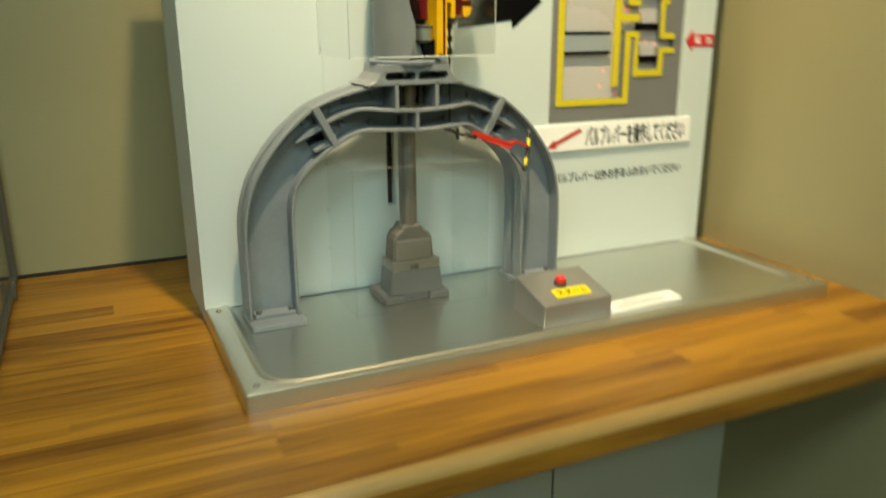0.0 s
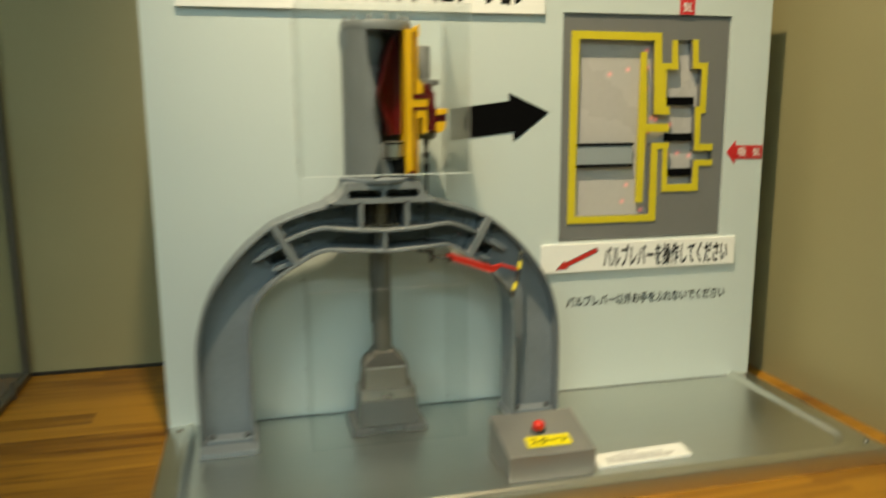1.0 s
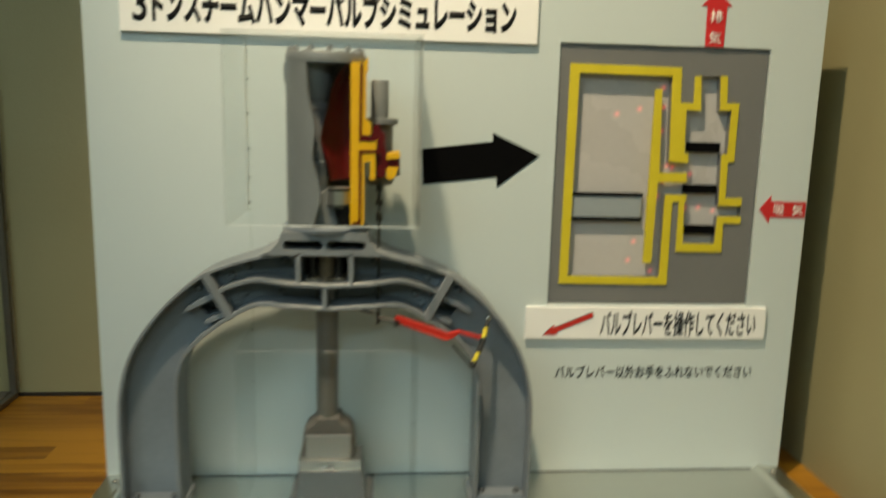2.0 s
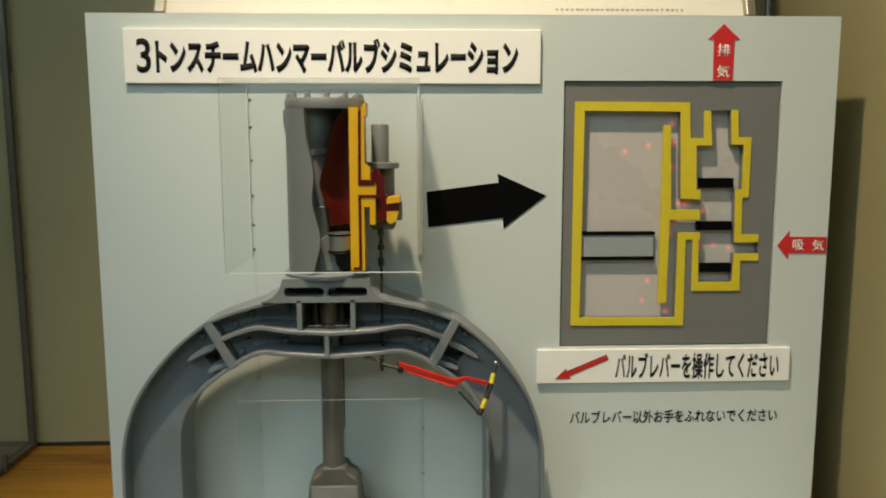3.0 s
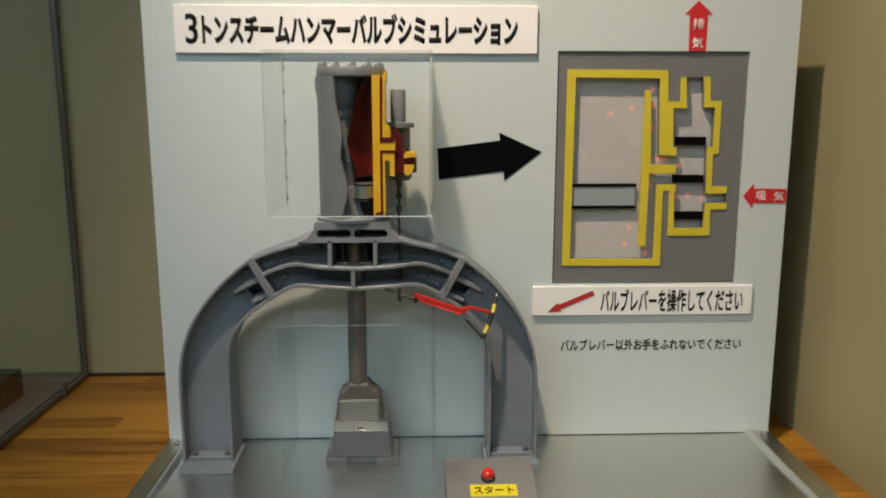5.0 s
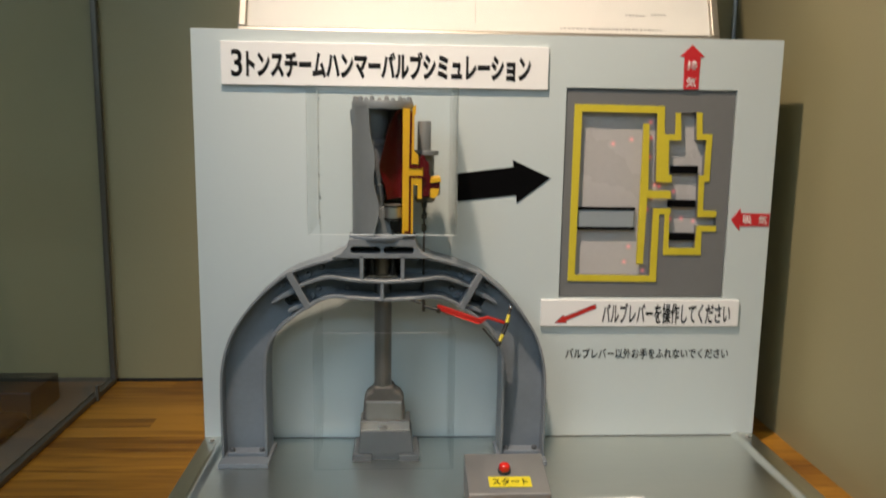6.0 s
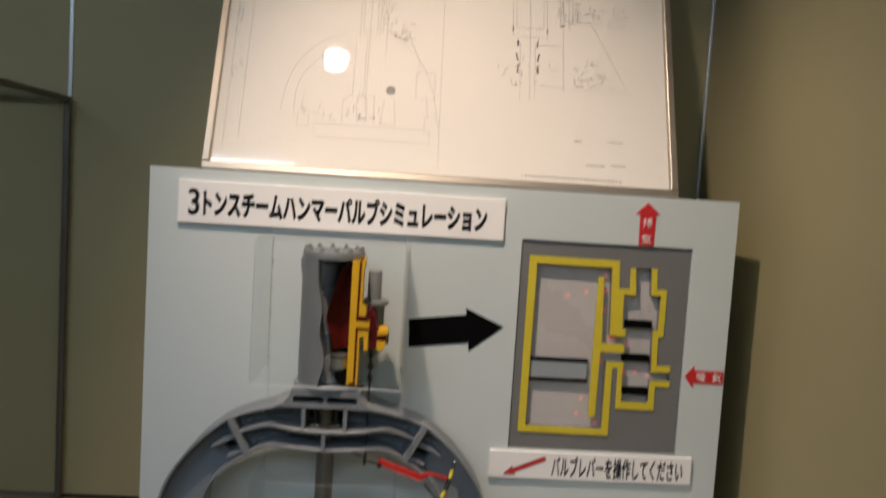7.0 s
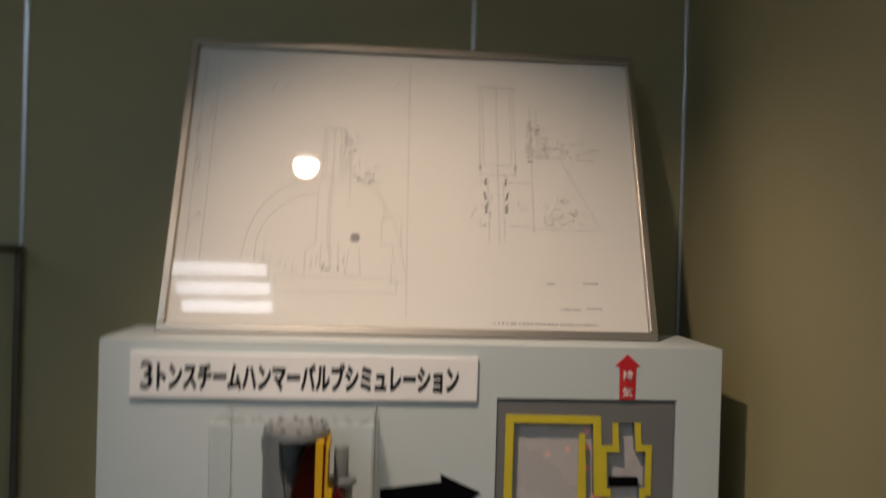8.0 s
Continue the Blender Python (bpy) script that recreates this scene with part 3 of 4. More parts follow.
part("web", prism(lo + ro[::-1] + ri + li[::-1][1:], WEB, WEB + 0.006, [hole, pocket(-1), pocket(1)]), CAST, hammer, "recessed grey-blue web")
for s in (-1, 1):
    part("pocket", join(prism(pocket(s, 1.16), WEB + 0.0062, -0.042, [pocket(s)]), prism(pocket(s, 1.16), -0.042, -0.039)), CAST, hammer, "deep pocket cast into the web")
part("outer_flange", swell(join(ribbon(lo, -0.0036, FRONT, REAR, 0.0006), ribbon(ro, 0.0036, FRONT, REAR, 0.0006)), True), CAST, hammer, smooth=True, second=EDGE)
part("inner_flange", swell(join(ribbon(li, 0.0045, FRONT, REAR, 0.0008), ribbon(ri, -0.0045, FRONT, REAR, 0.0008)), True), CAST, hammer, smooth=True, second=EDGE)
part("middle_flange", swell(ribbon(lm + rm[::-1][1:], 0.0046, FRONT - 0.001, WEB + 0.003, 0.0008)), EDGE, hammer, smooth=True)
for s in (-1, 1):
    part("rib", bar(XC + s * 0.1400, 1.1350, XC + s * 0.1110, 1.0810, 0.0100, FRONT - 0.002, WEB + 0.002, 0.001), EDGE, hammer, "broad cross rib")
    part("box_wall", block(XB + s * 0.0290 - 0.0027, XB + s * 0.0290 + 0.0027, FRONT - 0.0225, REAR, 1.1235, 1.1630, 0.0006), EDGE, hammer)
    part("gusset", prism([(XC + s * 0.1290, 1.1115), (XC + s * 0.1480, 1.1025), (XC + s * 0.1620, 1.0925), (XC + s * 0.1655, 1.0880), (XC + s * 0.1610, 1.0880), (XC + s * 0.1450, 1.0965), (XC + s * 0.1260, 1.1050)], FRONT + 0.006, WEB + 0.002, bevel=0.0006), CAST, hammer)
    part("gusset", prism([(XC + s * 0.1150, 1.0900), (XC + s * 0.1330, 1.0830), (XC + s * 0.1420, 1.0770), (XC + s * 0.1400, 1.0740), (XC + s * 0.1140, 1.0840)], FRONT + 0.004, WEB + 0.002, bevel=0.0006), CAST, hammer)
    part("shoulder", prism([(XB + s * 0.0540, 1.1590), (XB + s * 0.0720, 1.1600), (XB + s * 0.0580, 1.1660), (XB + s * 0.0500, 1.1750), (XB + s * 0.0470, 1.1860), (XB + s * 0.0450, 1.1860)], FRONT - 0.0220, REAR, bevel=0.001), EDGE, hammer)
    foot = part("foot", join(block(XC + s * 0.2065 - 0.0365, XC + s * 0.2065 + 0.0365, -0.112, REAR + 0.004, DECK, DECK + 0.008, 0.0012), block(XC + s * 0.2060 - 0.029, XC + s * 0.2060 + 0.029, FRONT + 0.004, WEB + 0.002, DECK + 0.006, DECK + 0.014, 0.002)), CAST, hammer)
    for dx in (-0.022, 0.022):
        part("bolt", lathe([(0.0042, DECK + 0.013), (0.0042, DECK + 0.018), (0.003, DECK + 0.0195)], (XC + s * 0.2060 + dx, -0.080, 0), turns=6), ANVIL, hammer)
    for dx, z in ((0.0520, 1.1460), (0.0930, 1.1390), (0.1120, 1.1270), (0.0560, 1.1080), (0.0980, 1.1070), (0.1060, 1.0960), (0.1500, 1.1130)):
        part("rivet", lathe([(0.0045, 0.0), (0.0042, -0.0030), (0.0026, -0.0048)], (XC + s * dx, WEB, z), "y", 10), EDGE, hammer, smooth=True)
part("lower_divider", block(XB - 0.0026, XB + 0.0026, FRONT - 0.0225, WEB + 0.002, 1.0980, 1.1245, 0.0006), EDGE, hammer)


def stadium(cx, cz, half, r):
    pts = []
    for x, a0 in ((cx + half - r, -90), (cx - half + r, 90)):
        pts += [(x + r * math.cos(radians(a0 + 180 * k / 8)), cz + r * math.sin(radians(a0 + 180 * k / 8))) for k in range(9)]
    return pts


crown = [(XB - 0.0560, 1.1600), (XB + 0.0560, 1.1600), (XB + 0.0490, 1.1745), (XB + 0.0460, 1.1860), (XB - 0.0460, 1.1860), (XB - 0.0490, 1.1745)]
part("crown_plate", prism(crown, FRONT - 0.0225, FRONT + 0.0200, [stadium(XB - 0.0235, 1.1715, 0.0217, 0.0053), stadium(XB + 0.0235, 1.1715, 0.0217, 0.0053)]), EDGE, hammer, "crown with two long slots")
part("crown_back", prism(crown, FRONT + 0.0200, REAR), CAST, hammer)
part("crown_ledge", lathe([(0.0480, 1.1845), (0.0490, 1.1860), (0.0490, 1.1895), (0.0470, 1.1910)], (0.2845, -0.070, 0), turns=40), CAST, hammer, smooth=True)
part("gland_back", block(XB - 0.0270, XB + 0.0270, -0.040, -0.034, 1.1230, 1.1620), DARK, hammer, "dark back of the gland recess")
part("gland", lathe([(0.0180, 1.1270), (0.0180, 1.1305), (0.0105, 1.1310), (0.0105, 1.1420), (0.0125, 1.1425), (0.0125, 1.1600)], (XB, -0.078, 0), turns=20), GLAND, hammer, "oily brown gland", smooth=True)
for dx in (-0.0150, 0.0150):
    part("gland_bolt", join(rod((XB + dx, -0.088, 1.1300), (XB + dx, -0.088, 1.1560), 0.0030), rod((XB + dx, -0.088, 1.1310), (XB + dx, -0.088, 1.1360), 0.0048, 6)), DARK, hammer, "dark gland stud with a nut")
part("gland_flange", block(XB - 0.0225, XB + 0.0225, -0.094, -0.062, 1.1272, 1.1308, 0.001), GLAND, hammer, "oily brown flange of the gland")

# rod, hammer head and anvil
part("piston_rod", lathe([(0.0128, 1.2060), (0.0128, 0.966), (0.0134, 0.957)], (0.2855, -0.070, 0), turns=14), IRON, hammer, "bare iron piston rod")
part("hammer_head", prism([(0.2730, 0.9600), (0.3000, 0.9600), (0.3040, 0.9530), (0.3125, 0.9470), (0.3170, 0.9390), (0.3195, 0.9075), (0.2555, 0.9075), (0.2580, 0.9390), (0.2620, 0.9470), (0.2700, 0.9530)], -0.084, -0.050, bevel=0.0025), FORGED, hammer, "dark hammer head")
part("head_face", block(0.2600, 0.3152, -0.0870, -0.082, 0.9078, 0.9385, 0.0022), IRON, hammer, "bare iron face plate")
part("upper_die", block(0.2520, 0.3270, -0.0890, -0.0470, 0.8940, 0.9078, 0.0015), IRON, hammer)
part("key_pin", rod((0.2890, -0.0905, 0.9005), (0.2890, -0.087, 0.9005), 0.0018), DARK, hammer)
part("lower_die", prism([(0.2520, 0.8938), (0.3280, 0.8938), (0.3330, 0.8560), (0.2490, 0.8560)], -0.0885, -0.044, bevel=0.0015), ANVIL, hammer)
part("anvil_base", join(block(0.2420, 0.3400, -0.0850, -0.030, DECK, DECK + 0.0125, 0.0015), block(0.2405, 0.2700, -0.0915, -0.020, DECK, DECK + 0.0110, 0.0015), block(0.3100, 0.3415, -0.0915, -0.020, DECK, DECK + 0.0110, 0.0015)), ANVIL, hammer)

# cutaway cylinder
CX, CY, CR, CZ0, CZ1 = 0.2845, -0.075, 0.0435, 1.191, 1.3795
cut = [(0.266, 1.371), (0.268, 1.333), (0.275, 1.303), (0.273, 1.268), (0.281, 1.233), (0.278, 1.212), (0.272, 1.191)]
cutline = curve_through(cut, 5)


def shell(name, edge, radius, thick, z0, z1, material):
    """The cylinder wall from its rear round the near left side up to the ragged edge of the cut."""
    bm = bmesh.new()
    rows = []
    levels = [z0 + (z1 - z0) * k / 26 for k in range(27)]
    for z in levels:
        q = min(edge, key=lambda e: abs(e[1] - z))
        stop = math.degrees(math.acos(max(-1, min(1, (q[0] - CX) / radius))))
        angles = [20 + (360 - stop - 20) * k / 30 for k in range(31)]
        rows.append([[bm.verts.new((CX + r * math.cos(radians(a)), CY + r * math.sin(radians(a)), z)) for a in angles] for r in (radius, radius - thick)])
    for a, b in zip(rows, rows[1:]):
        for k in range(30):
            bm.faces.new((a[0][k], a[0][k + 1], b[0][k + 1], b[0][k]))
            bm.faces.new((a[1][k], a[1][k + 1], b[1][k + 1], b[1][k]))
        for k in (0, 30):
            bm.faces.new((a[0][k], a[1][k], b[1][k], b[0][k]))
    for r in (rows[0], rows[-1]):
        for k in range(30):
            bm.faces.new((r[0][k], r[0][k + 1], r[1][k + 1], r[1][k]))
    return part(name, bm, material, hammer, smooth=True)


CYL = make("satin_grey_cylinder_paint", (0.172, 0.182, 0.19), 0.42, spread=0.10, scale=20, grain=200, bump=0.12)
shell("cylinder_wall", cutline, CR, 0.0045, CZ0, CZ1 - 0.010, CYL)
part("liner", lathe([(0.0230, 1.192), (0.0215, 1.240), (0.0225, 1.262), (0.0205, 1.263), (0.0205, 1.318), (0.0225, 1.319), (0.0225, 1.326), (0.0205, 1.327), (0.0270, 1.352), (0.0270, 1.3675)], (CX - 0.019, CY - 0.001, 0), turns=36), LINER, hammer, "pale blue-grey liner seen through the cut", smooth=True)
part("cylinder_cap", join(lathe([(0.0434, CZ1 - 0.0115), (0.0437, CZ1 - 0.0105), (0.0437, CZ1 - 0.0020), (0.0425, CZ1)], (CX, CY, 0), turns=40)), CYL, hammer, smooth=True)
for k in range(12):
    a = 2 * math.pi * (k + 0.3) / 12
    part("cap_bolt", lathe([(0.0034, CZ1 - 0.001), (0.0032, CZ1 + 0.0035), (0.0016, CZ1 + 0.0062)], (CX + 0.039 * math.cos(a), CY + 0.039 * math.sin(a), 0), turns=8), CYL, hammer, smooth=True)
SEC = CY - 0.036
edge = curve_through([(0.308, 1.369), (0.296, 1.348), (0.286, 1.31), (0.281, 1.287), (0.288, 1.264), (0.292, 1.243)], 5)
bm = bmesh.new()
rows = []
for x, z in edge:
    near = [bm.verts.new((x + (0.3135 - x) * u, SEC - 0.001 + 0.030 * math.sin(radians(115) * u) ** 0.8, z)) for u in [k / 9 for k in range(10)]]
    rows.append(near + [bm.verts.new((0.3135, CY + 0.006, z)), bm.verts.new((x - 0.002, CY + 0.006, z))])
for a, b in zip(rows, rows[1:]):
    for k in range(len(a)):
        bm.faces.new((a[k], a[(k + 1) % len(a)], b[(k + 1) % len(b)], b[k]))
bm.faces.new(rows[0])
bm.faces.new(rows[-1])
part("bore_section", bm, SECTION, hammer, "dark red painted hollow of the bore", smooth=True)
part("piston", lathe([(0.0110, 1.2130), (0.0125, 1.2135), (0.0125, 1.2350), (0.0110, 1.2355)], (0.3000, SEC + 0.012, 0), turns=24), PISTON, hammer, "polished piston with dark rings", smooth=True)
for z in (1.2150, 1.2330):
    part("piston_ring", lathe([(0.0115, z - 0.0011), (0.0129, z - 0.0010), (0.0129, z + 0.0010), (0.0115, z + 0.0011)], (0.3000, SEC + 0.012, 0), turns=24), BLACK, hammer)
part("lower_bore", prism([(0.294, 1.217), (0.312, 1.217), (0.312, 1.194), (0.305, 1.194), (0.297, 1.201)], SEC + 0.002, CY), BLACK, hammer, "dark lower end of the bore")
part("rod_guide", prism([(0.279, 1.228), (0.288, 1.233), (0.294, 1.212), (0.3, 1.193), (0.272, 1.192)], SEC + 0.010, CY, bevel=0.001), CYL, hammer)
part("section_wall", prism([(0.313, 1.369), (0.323, 1.369), (0.322, 1.289), (0.341, 1.289), (0.341, 1.276), (0.322, 1.276), (0.322, 1.195), (0.313, 1.195)], SEC - 0.003, CY), YELLOW, hammer, "yellow painted section of the cylinder wall")
part("steam_port", prism([(0.323, 1.366), (0.326, 1.366), (0.325, 1.293), (0.34, 1.29), (0.34, 1.287), (0.322, 1.287)], SEC - 0.0038, CY), SECTION, hammer, "dark red steam port")
part("steam_port", prism([(0.322, 1.277), (0.345, 1.277), (0.345, 1.274), (0.325, 1.274), (0.325, 1.196), (0.316, 1.196), (0.316, 1.199), (0.322, 1.199)], SEC - 0.0038, CY), SECTION, hammer, "dark red steam port")
part("outer_wall", prism([(0.326, 1.369), (0.331, 1.375), (0.331, 1.361), (0.329, 1.36), (0.329, 1.311), (0.335, 1.305), (0.335, 1.293), (0.325, 1.293)], SEC - 0.003, CY), YELLOW, hammer, "yellow painted outer wall")
part("outer_wall", prism([(0.325, 1.274), (0.34, 1.274), (0.34, 1.245), (0.334, 1.245), (0.334, 1.264), (0.328, 1.264), (0.328, 1.195), (0.325, 1.195)], SEC - 0.003, CY), YELLOW, hammer, "yellow painted outer wall")
part("chest_core", prism(curve_through([(0.337, 1.301), (0.342, 1.305), (0.346, 1.298), (0.35, 1.293), (0.35, 1.281), (0.353, 1.274)], 4) + [(0.353, 1.268), (0.365, 1.268), (0.365, 1.259), (0.352, 1.259), (0.35, 1.248), (0.341, 1.248), (0.34, 1.274), (0.335, 1.287)], SEC + 0.001, CY + 0.01), SECTION, hammer, "dark red section of the valve chest")
part("chest_wall", prism([(0.352, 1.273), (0.366, 1.275), (0.367, 1.269), (0.352, 1.267)], SEC - 0.002, CY + 0.01), YELLOW, hammer, "yellow section of the inlet")
part("chest_wall", prism([(0.352, 1.259), (0.365, 1.259), (0.362, 1.249), (0.356, 1.245), (0.352, 1.248)], SEC - 0.002, CY + 0.01), YELLOW, hammer, "yellow section of the inlet")
VX, VY = 0.3440, -0.070
part("valve_tube", lathe([(0.0088, 1.3100), (0.0098, 1.3110), (0.0098, 1.3510), (0.0088, 1.3525)], (VX, VY, 0), turns=24), CYL, hammer, smooth=True)
part("valve_flange", lathe([(0.0180, 1.3040), (0.0190, 1.3045), (0.0190, 1.3100), (0.0175, 1.3110)], (VX + 0.002, VY, 0), turns=28), CYL, hammer, smooth=True)
part("valve_body", lathe([(0.0120, 1.2480), (0.0125, 1.3045)], (VX + 0.003, VY + 0.012, 0), turns=24), CYL, hammer, smooth=True)
part("valve_foot", lathe([(0.0120, 1.2360), (0.0150, 1.2400), (0.0150, 1.2445), (0.0130, 1.2460)], (VX + 0.002, VY - 0.002, 0), turns=24), CYL, hammer, smooth=True)
part("inlet_boss", lathe([(0.0110, 0.0), (0.0110, 0.0080), (0.0095, 0.0090)], (0.3590, VY + 0.008, 1.2560), "x", 20), CYL, hammer, smooth=True)
part("valve_rod", lathe([(0.0016, 1.0900), (0.0016, 1.1950), (0.0036, 1.1960), (0.0036, 1.2050), (0.0016, 1.2060), (0.0016, 1.2130), (0.0040, 1.2140), (0.0040, 1.2200), (0.0022, 1.2210), (0.0022, 1.2290), (0.0038, 1.2300), (0.0038, 1.2380)], (0.3445, -0.086, 0), turns=12), DARK, hammer, "thin dark valve rod", smooth=True)

# lever with its linkage
lever = thing("valve_lever", (0.40, -0.118, 1.08), "red painted bent lever with taped handle on the arch", "lever")

bm = prism([(0.365, 1.095), (0.424, 1.074), (0.437, 1.076), (0.464, 1.066), (0.462, 1.062), (0.437, 1.072), (0.427, 1.066), (0.421, 1.066), (0.363, 1.087)], -0.121, -0.1165, bevel=0.0006)
for v in bm.verts:
    v.co.y += 0.016 * max(0.0, (v.co.x - 0.42) / 0.045)
part("lever_arm", bm, RED, lever, "flat red painted arm")
part("pivot", rod((0.3655, -0.124, 1.0865), (0.3655, -0.100, 1.0865), 0.0036), DARK, lever)
part("link", join(rod((0.3655, -0.1200, 1.0870), (0.3445, -0.112, 1.0905), 0.0020), rod((0.3445, -0.112, 1.0985), (0.3445, -0.112, 1.0830), 0.0024), rod((0.3445, -0.112, 1.0905), (0.3445, -0.086, 1.0930), 0.0020), rod((0.3250, -0.108, 1.0980), (0.3400, -0.110, 1.0950), 0.0018)), DARK, lever, "dark jointed link")
HT, HB = Vector((0.4735, -0.088, 1.0830)), Vector((0.4525, -0.112, 1.0305))
HM = Vector((0.4655, -0.101, 1.0570))
for a, b, m, r in ((HT, HT.lerp(HM, 0.40), RUBBER, 0.0024), (HT.lerp(HM, 0.40), HT.lerp(HM, 0.80), TAPE, 0.0028), (HT.lerp(HM, 0.80), HM.lerp(HB, 0.38), RUBBER, 0.0032), (HM.lerp(HB, 0.38), HM.lerp(HB, 0.75), TAPE, 0.0028), (HM.lerp(HB, 0.75), HB, RUBBER, 0.0034)):
    part("handle_band", rod(a, b, r), m, lever, "yellow tape" if m is TAPE else "black tape")
part("end_cap", lathe([(0.0030, -0.002), (0.0032, 0.001), (0.0020, 0.003)], tuple(HT), turns=12), PISTON, lever, "bright end of the handle", smooth=True)
part("stop_wire", rod((0.4300, -0.112, 1.0580), (0.4530, -0.114, 1.0320), 0.0012), DARK, lever)

# ---- clear covers ----
upper = thing("acrylic_cover", (0.285, -0.07, 1.195), "clear acrylic box covering the cutaway cylinder", "cover")
T = 0.0030
AX0, AX1, AY, AZ0, AZ1 = 0.184, 0.388, -0.138, 1.1965, 1.397
for q in ((AX0, AX1, AY, AY + T, AZ0, AZ1), (AX0, AX0 + T, AY + T, -0.0007, AZ0, AZ1), (AX1 - T, AX1, AY + T, -0.0007, AZ0, AZ1), (AX0 + T, AX1 - T, AY + T, -0.0007, AZ1 - T, AZ1)):
    part("sheet", pane(*q), ACRYLIC_SIDE if q[0] > 0.3 else ACRYLIC, upper, second=RIM if q[2] == AY else CLEAR_RIM)
for x, w in ((AX0, 0.0008), (AX1 - 0.0016, 0.0016)):
    part("edge_strip", block(x, x + w, -0.0040, -0.0008, AZ0, AZ1), RIM, upper, "pale polished edge")
# second pale upright beside the right edge, flat against the board
part("edge_strip", block(AX1 + 0.0001, AX1 + 0.0040, -0.0020, -0.0008, AZ0, AZ1 - 0.012), RIM, upper, "pale upright strip along the board")
part("edge_strip", block(AX0 + 0.003, AX1 - 0.003, AY - 0.0006, AY - 0.0001, AZ0, AZ0 + 0.0012), RIM, upper, "pale polished lower edge")
lower = thing("acrylic_cover", (0.29, -0.04, DECK), "clear acrylic guard round the hammer rod", "cover")
GY, GZ = -0.119, 1.052
part("sheet", pane(0.187, 0.3905, GY, GY + T, DECK + 0.0007, GZ), ACRYLIC, lower, second=RIM_SOFT)
part("foot_edge", block(0.187, 0.3905, GY - 0.0006, GY - 0.0001, DECK + 0.0008, DECK + 0.0020), RIM_SOFT, lower, "pale lower edge on the tray")
for x in (0.1868, 0.3901):
    part("front_edge", block(x, x + 0.0005, GY - 0.0006, GY - 0.0001, DECK + 0.002, GZ), RIM_SOFT, lower, "faint pale upright edge")
# opaque pale strip stands in for the faint glint along the clear edge
part("top_edge_glint", block(0.187, 0.3905, GY + 0.0008, GY + 0.0013, GZ, GZ + 0.0004), MILK, lower, "pale strip added as the glint of the top edge")
for x in (0.187, 0.3905 - T):
    part("sheet", pane(x, x + T, GY + T, -0.0007, DECK + 0.0007, GZ), ACRYLIC, lower, second=CLEAR_RIM)
    part("edge_strip", block(x, x + T, -0.004, -0.0007, GZ, 1.1960), CLEAR_RIM, lower)
for x in (0.187, 0.3915):
    for z in (0.856, 0.915, 0.975, 1.043, 1.205, 1.235, 1.270, 1.312, 1.352, 1.384):
        part("clip", block(x - 0.0016, x + 0.0016, -0.0012, 0.0, z - 0.0005, z + 0.0005), DARK, lower if z < 1.1 else upper, "tiny dark clip")

# ---- start box ----
start = thing("start_box", (0.45, -0.23, DECK), "sloping steel box with a red button and yellow label", "control box")
PF, PB, ZF, ZB = -0.263, -0.182, 0.8775, 0.8970
bm = bmesh.new()
vs = [[bm.verts.new(c) for c in ((x, PF, DECK), (x, PF, ZF), (x, PB, ZB), (x, PB, DECK))] for x in (0.4005, 0.5085)]
bm.faces.new(vs[0])
bm.faces.new(vs[1][::-1])
for k in range(4):
    bm.faces.new((vs[0][k], vs[0][(k + 1) % 4], vs[1][(k + 1) % 4], vs[1][k]))
bmesh.ops.recalc_face_normals(bm, faces=bm.faces)
part("body", soften(bm, 0.0012), CONSOLE, start)
TILT = math.degrees(math.atan2(ZB - ZF, PB - PF))
onbox = lambda x, y: Vector((x, y, ZF + (y - PF) * (ZB - ZF) / (PB - PF)))
sit = Matrix.Translation(onbox(0.4520, -0.2190)) @ pose(0, 0, 0, TILT)
bm = lathe([(0.0088, 0.0), (0.0088, 0.0030), (0.0080, 0.0040)], (0, 0, 0), turns=24)
bmesh.ops.transform(bm, matrix=sit, verts=bm.verts)
part("collar", bm, RUBBER, start, "black collar of the button", smooth=True)
bm = lathe([(0.0072, 0.003), (0.0074, 0.0085), (0.0066, 0.0108), (0.0045, 0.0122), (0.0018, 0.0127)], (0, 0, 0), turns=24)
bmesh.ops.transform(bm, matrix=sit, verts=bm.verts)
part("button", bm, BUTTON, start, "round red push button", smooth=True)
sit = Matrix.Translation(onbox(0.4570, -0.2405)) @ pose(0, 0, 0, TILT)
bm = block(-0.0280, 0.0280, -0.0100, 0.0100, 0.0, 0.0009)
bmesh.ops.transform(bm, matrix=sit, verts=bm.verts)
part("label_film", bm, LABEL, start, "yellow label")
lettering("lettering", "スタート", -0.0235, 0.0235, -0.0060, 0.0060, -0.0010, INK, start, heavy=0.006, lie=sit @ pose(0, 0, 0, -90))

tag = thing("note_card", (0.57, -0.25, DECK), "small white printed card lying on the steel tray", "card")
bm = block(-0.064, 0.064, -0.0140, 0.0140, 0.0, 0.004, 0.0006)
lay = Matrix.Translation((0.5805, -0.2400, DECK + 0.002)) @ pose(0, 0, 0, 6, 0, 2.5)
bmesh.ops.transform(bm, matrix=lay, verts=bm.verts)
part("card", bm, SIGN, tag)
for k, (x0, x1, y) in enumerate(((-0.030, -0.004, 0.0075), (-0.050, 0.030, 0.0015), (-0.050, 0.044, -0.0035), (-0.050, 0.036, -0.0080))):
    bm = block(x0, x1, y - 0.0008, y + 0.0008, 0.0040, 0.0043)
    bmesh.ops.transform(bm, matrix=lay, verts=bm.verts)
    part("print_line", bm, PENCIL, tag, "faint line of print")

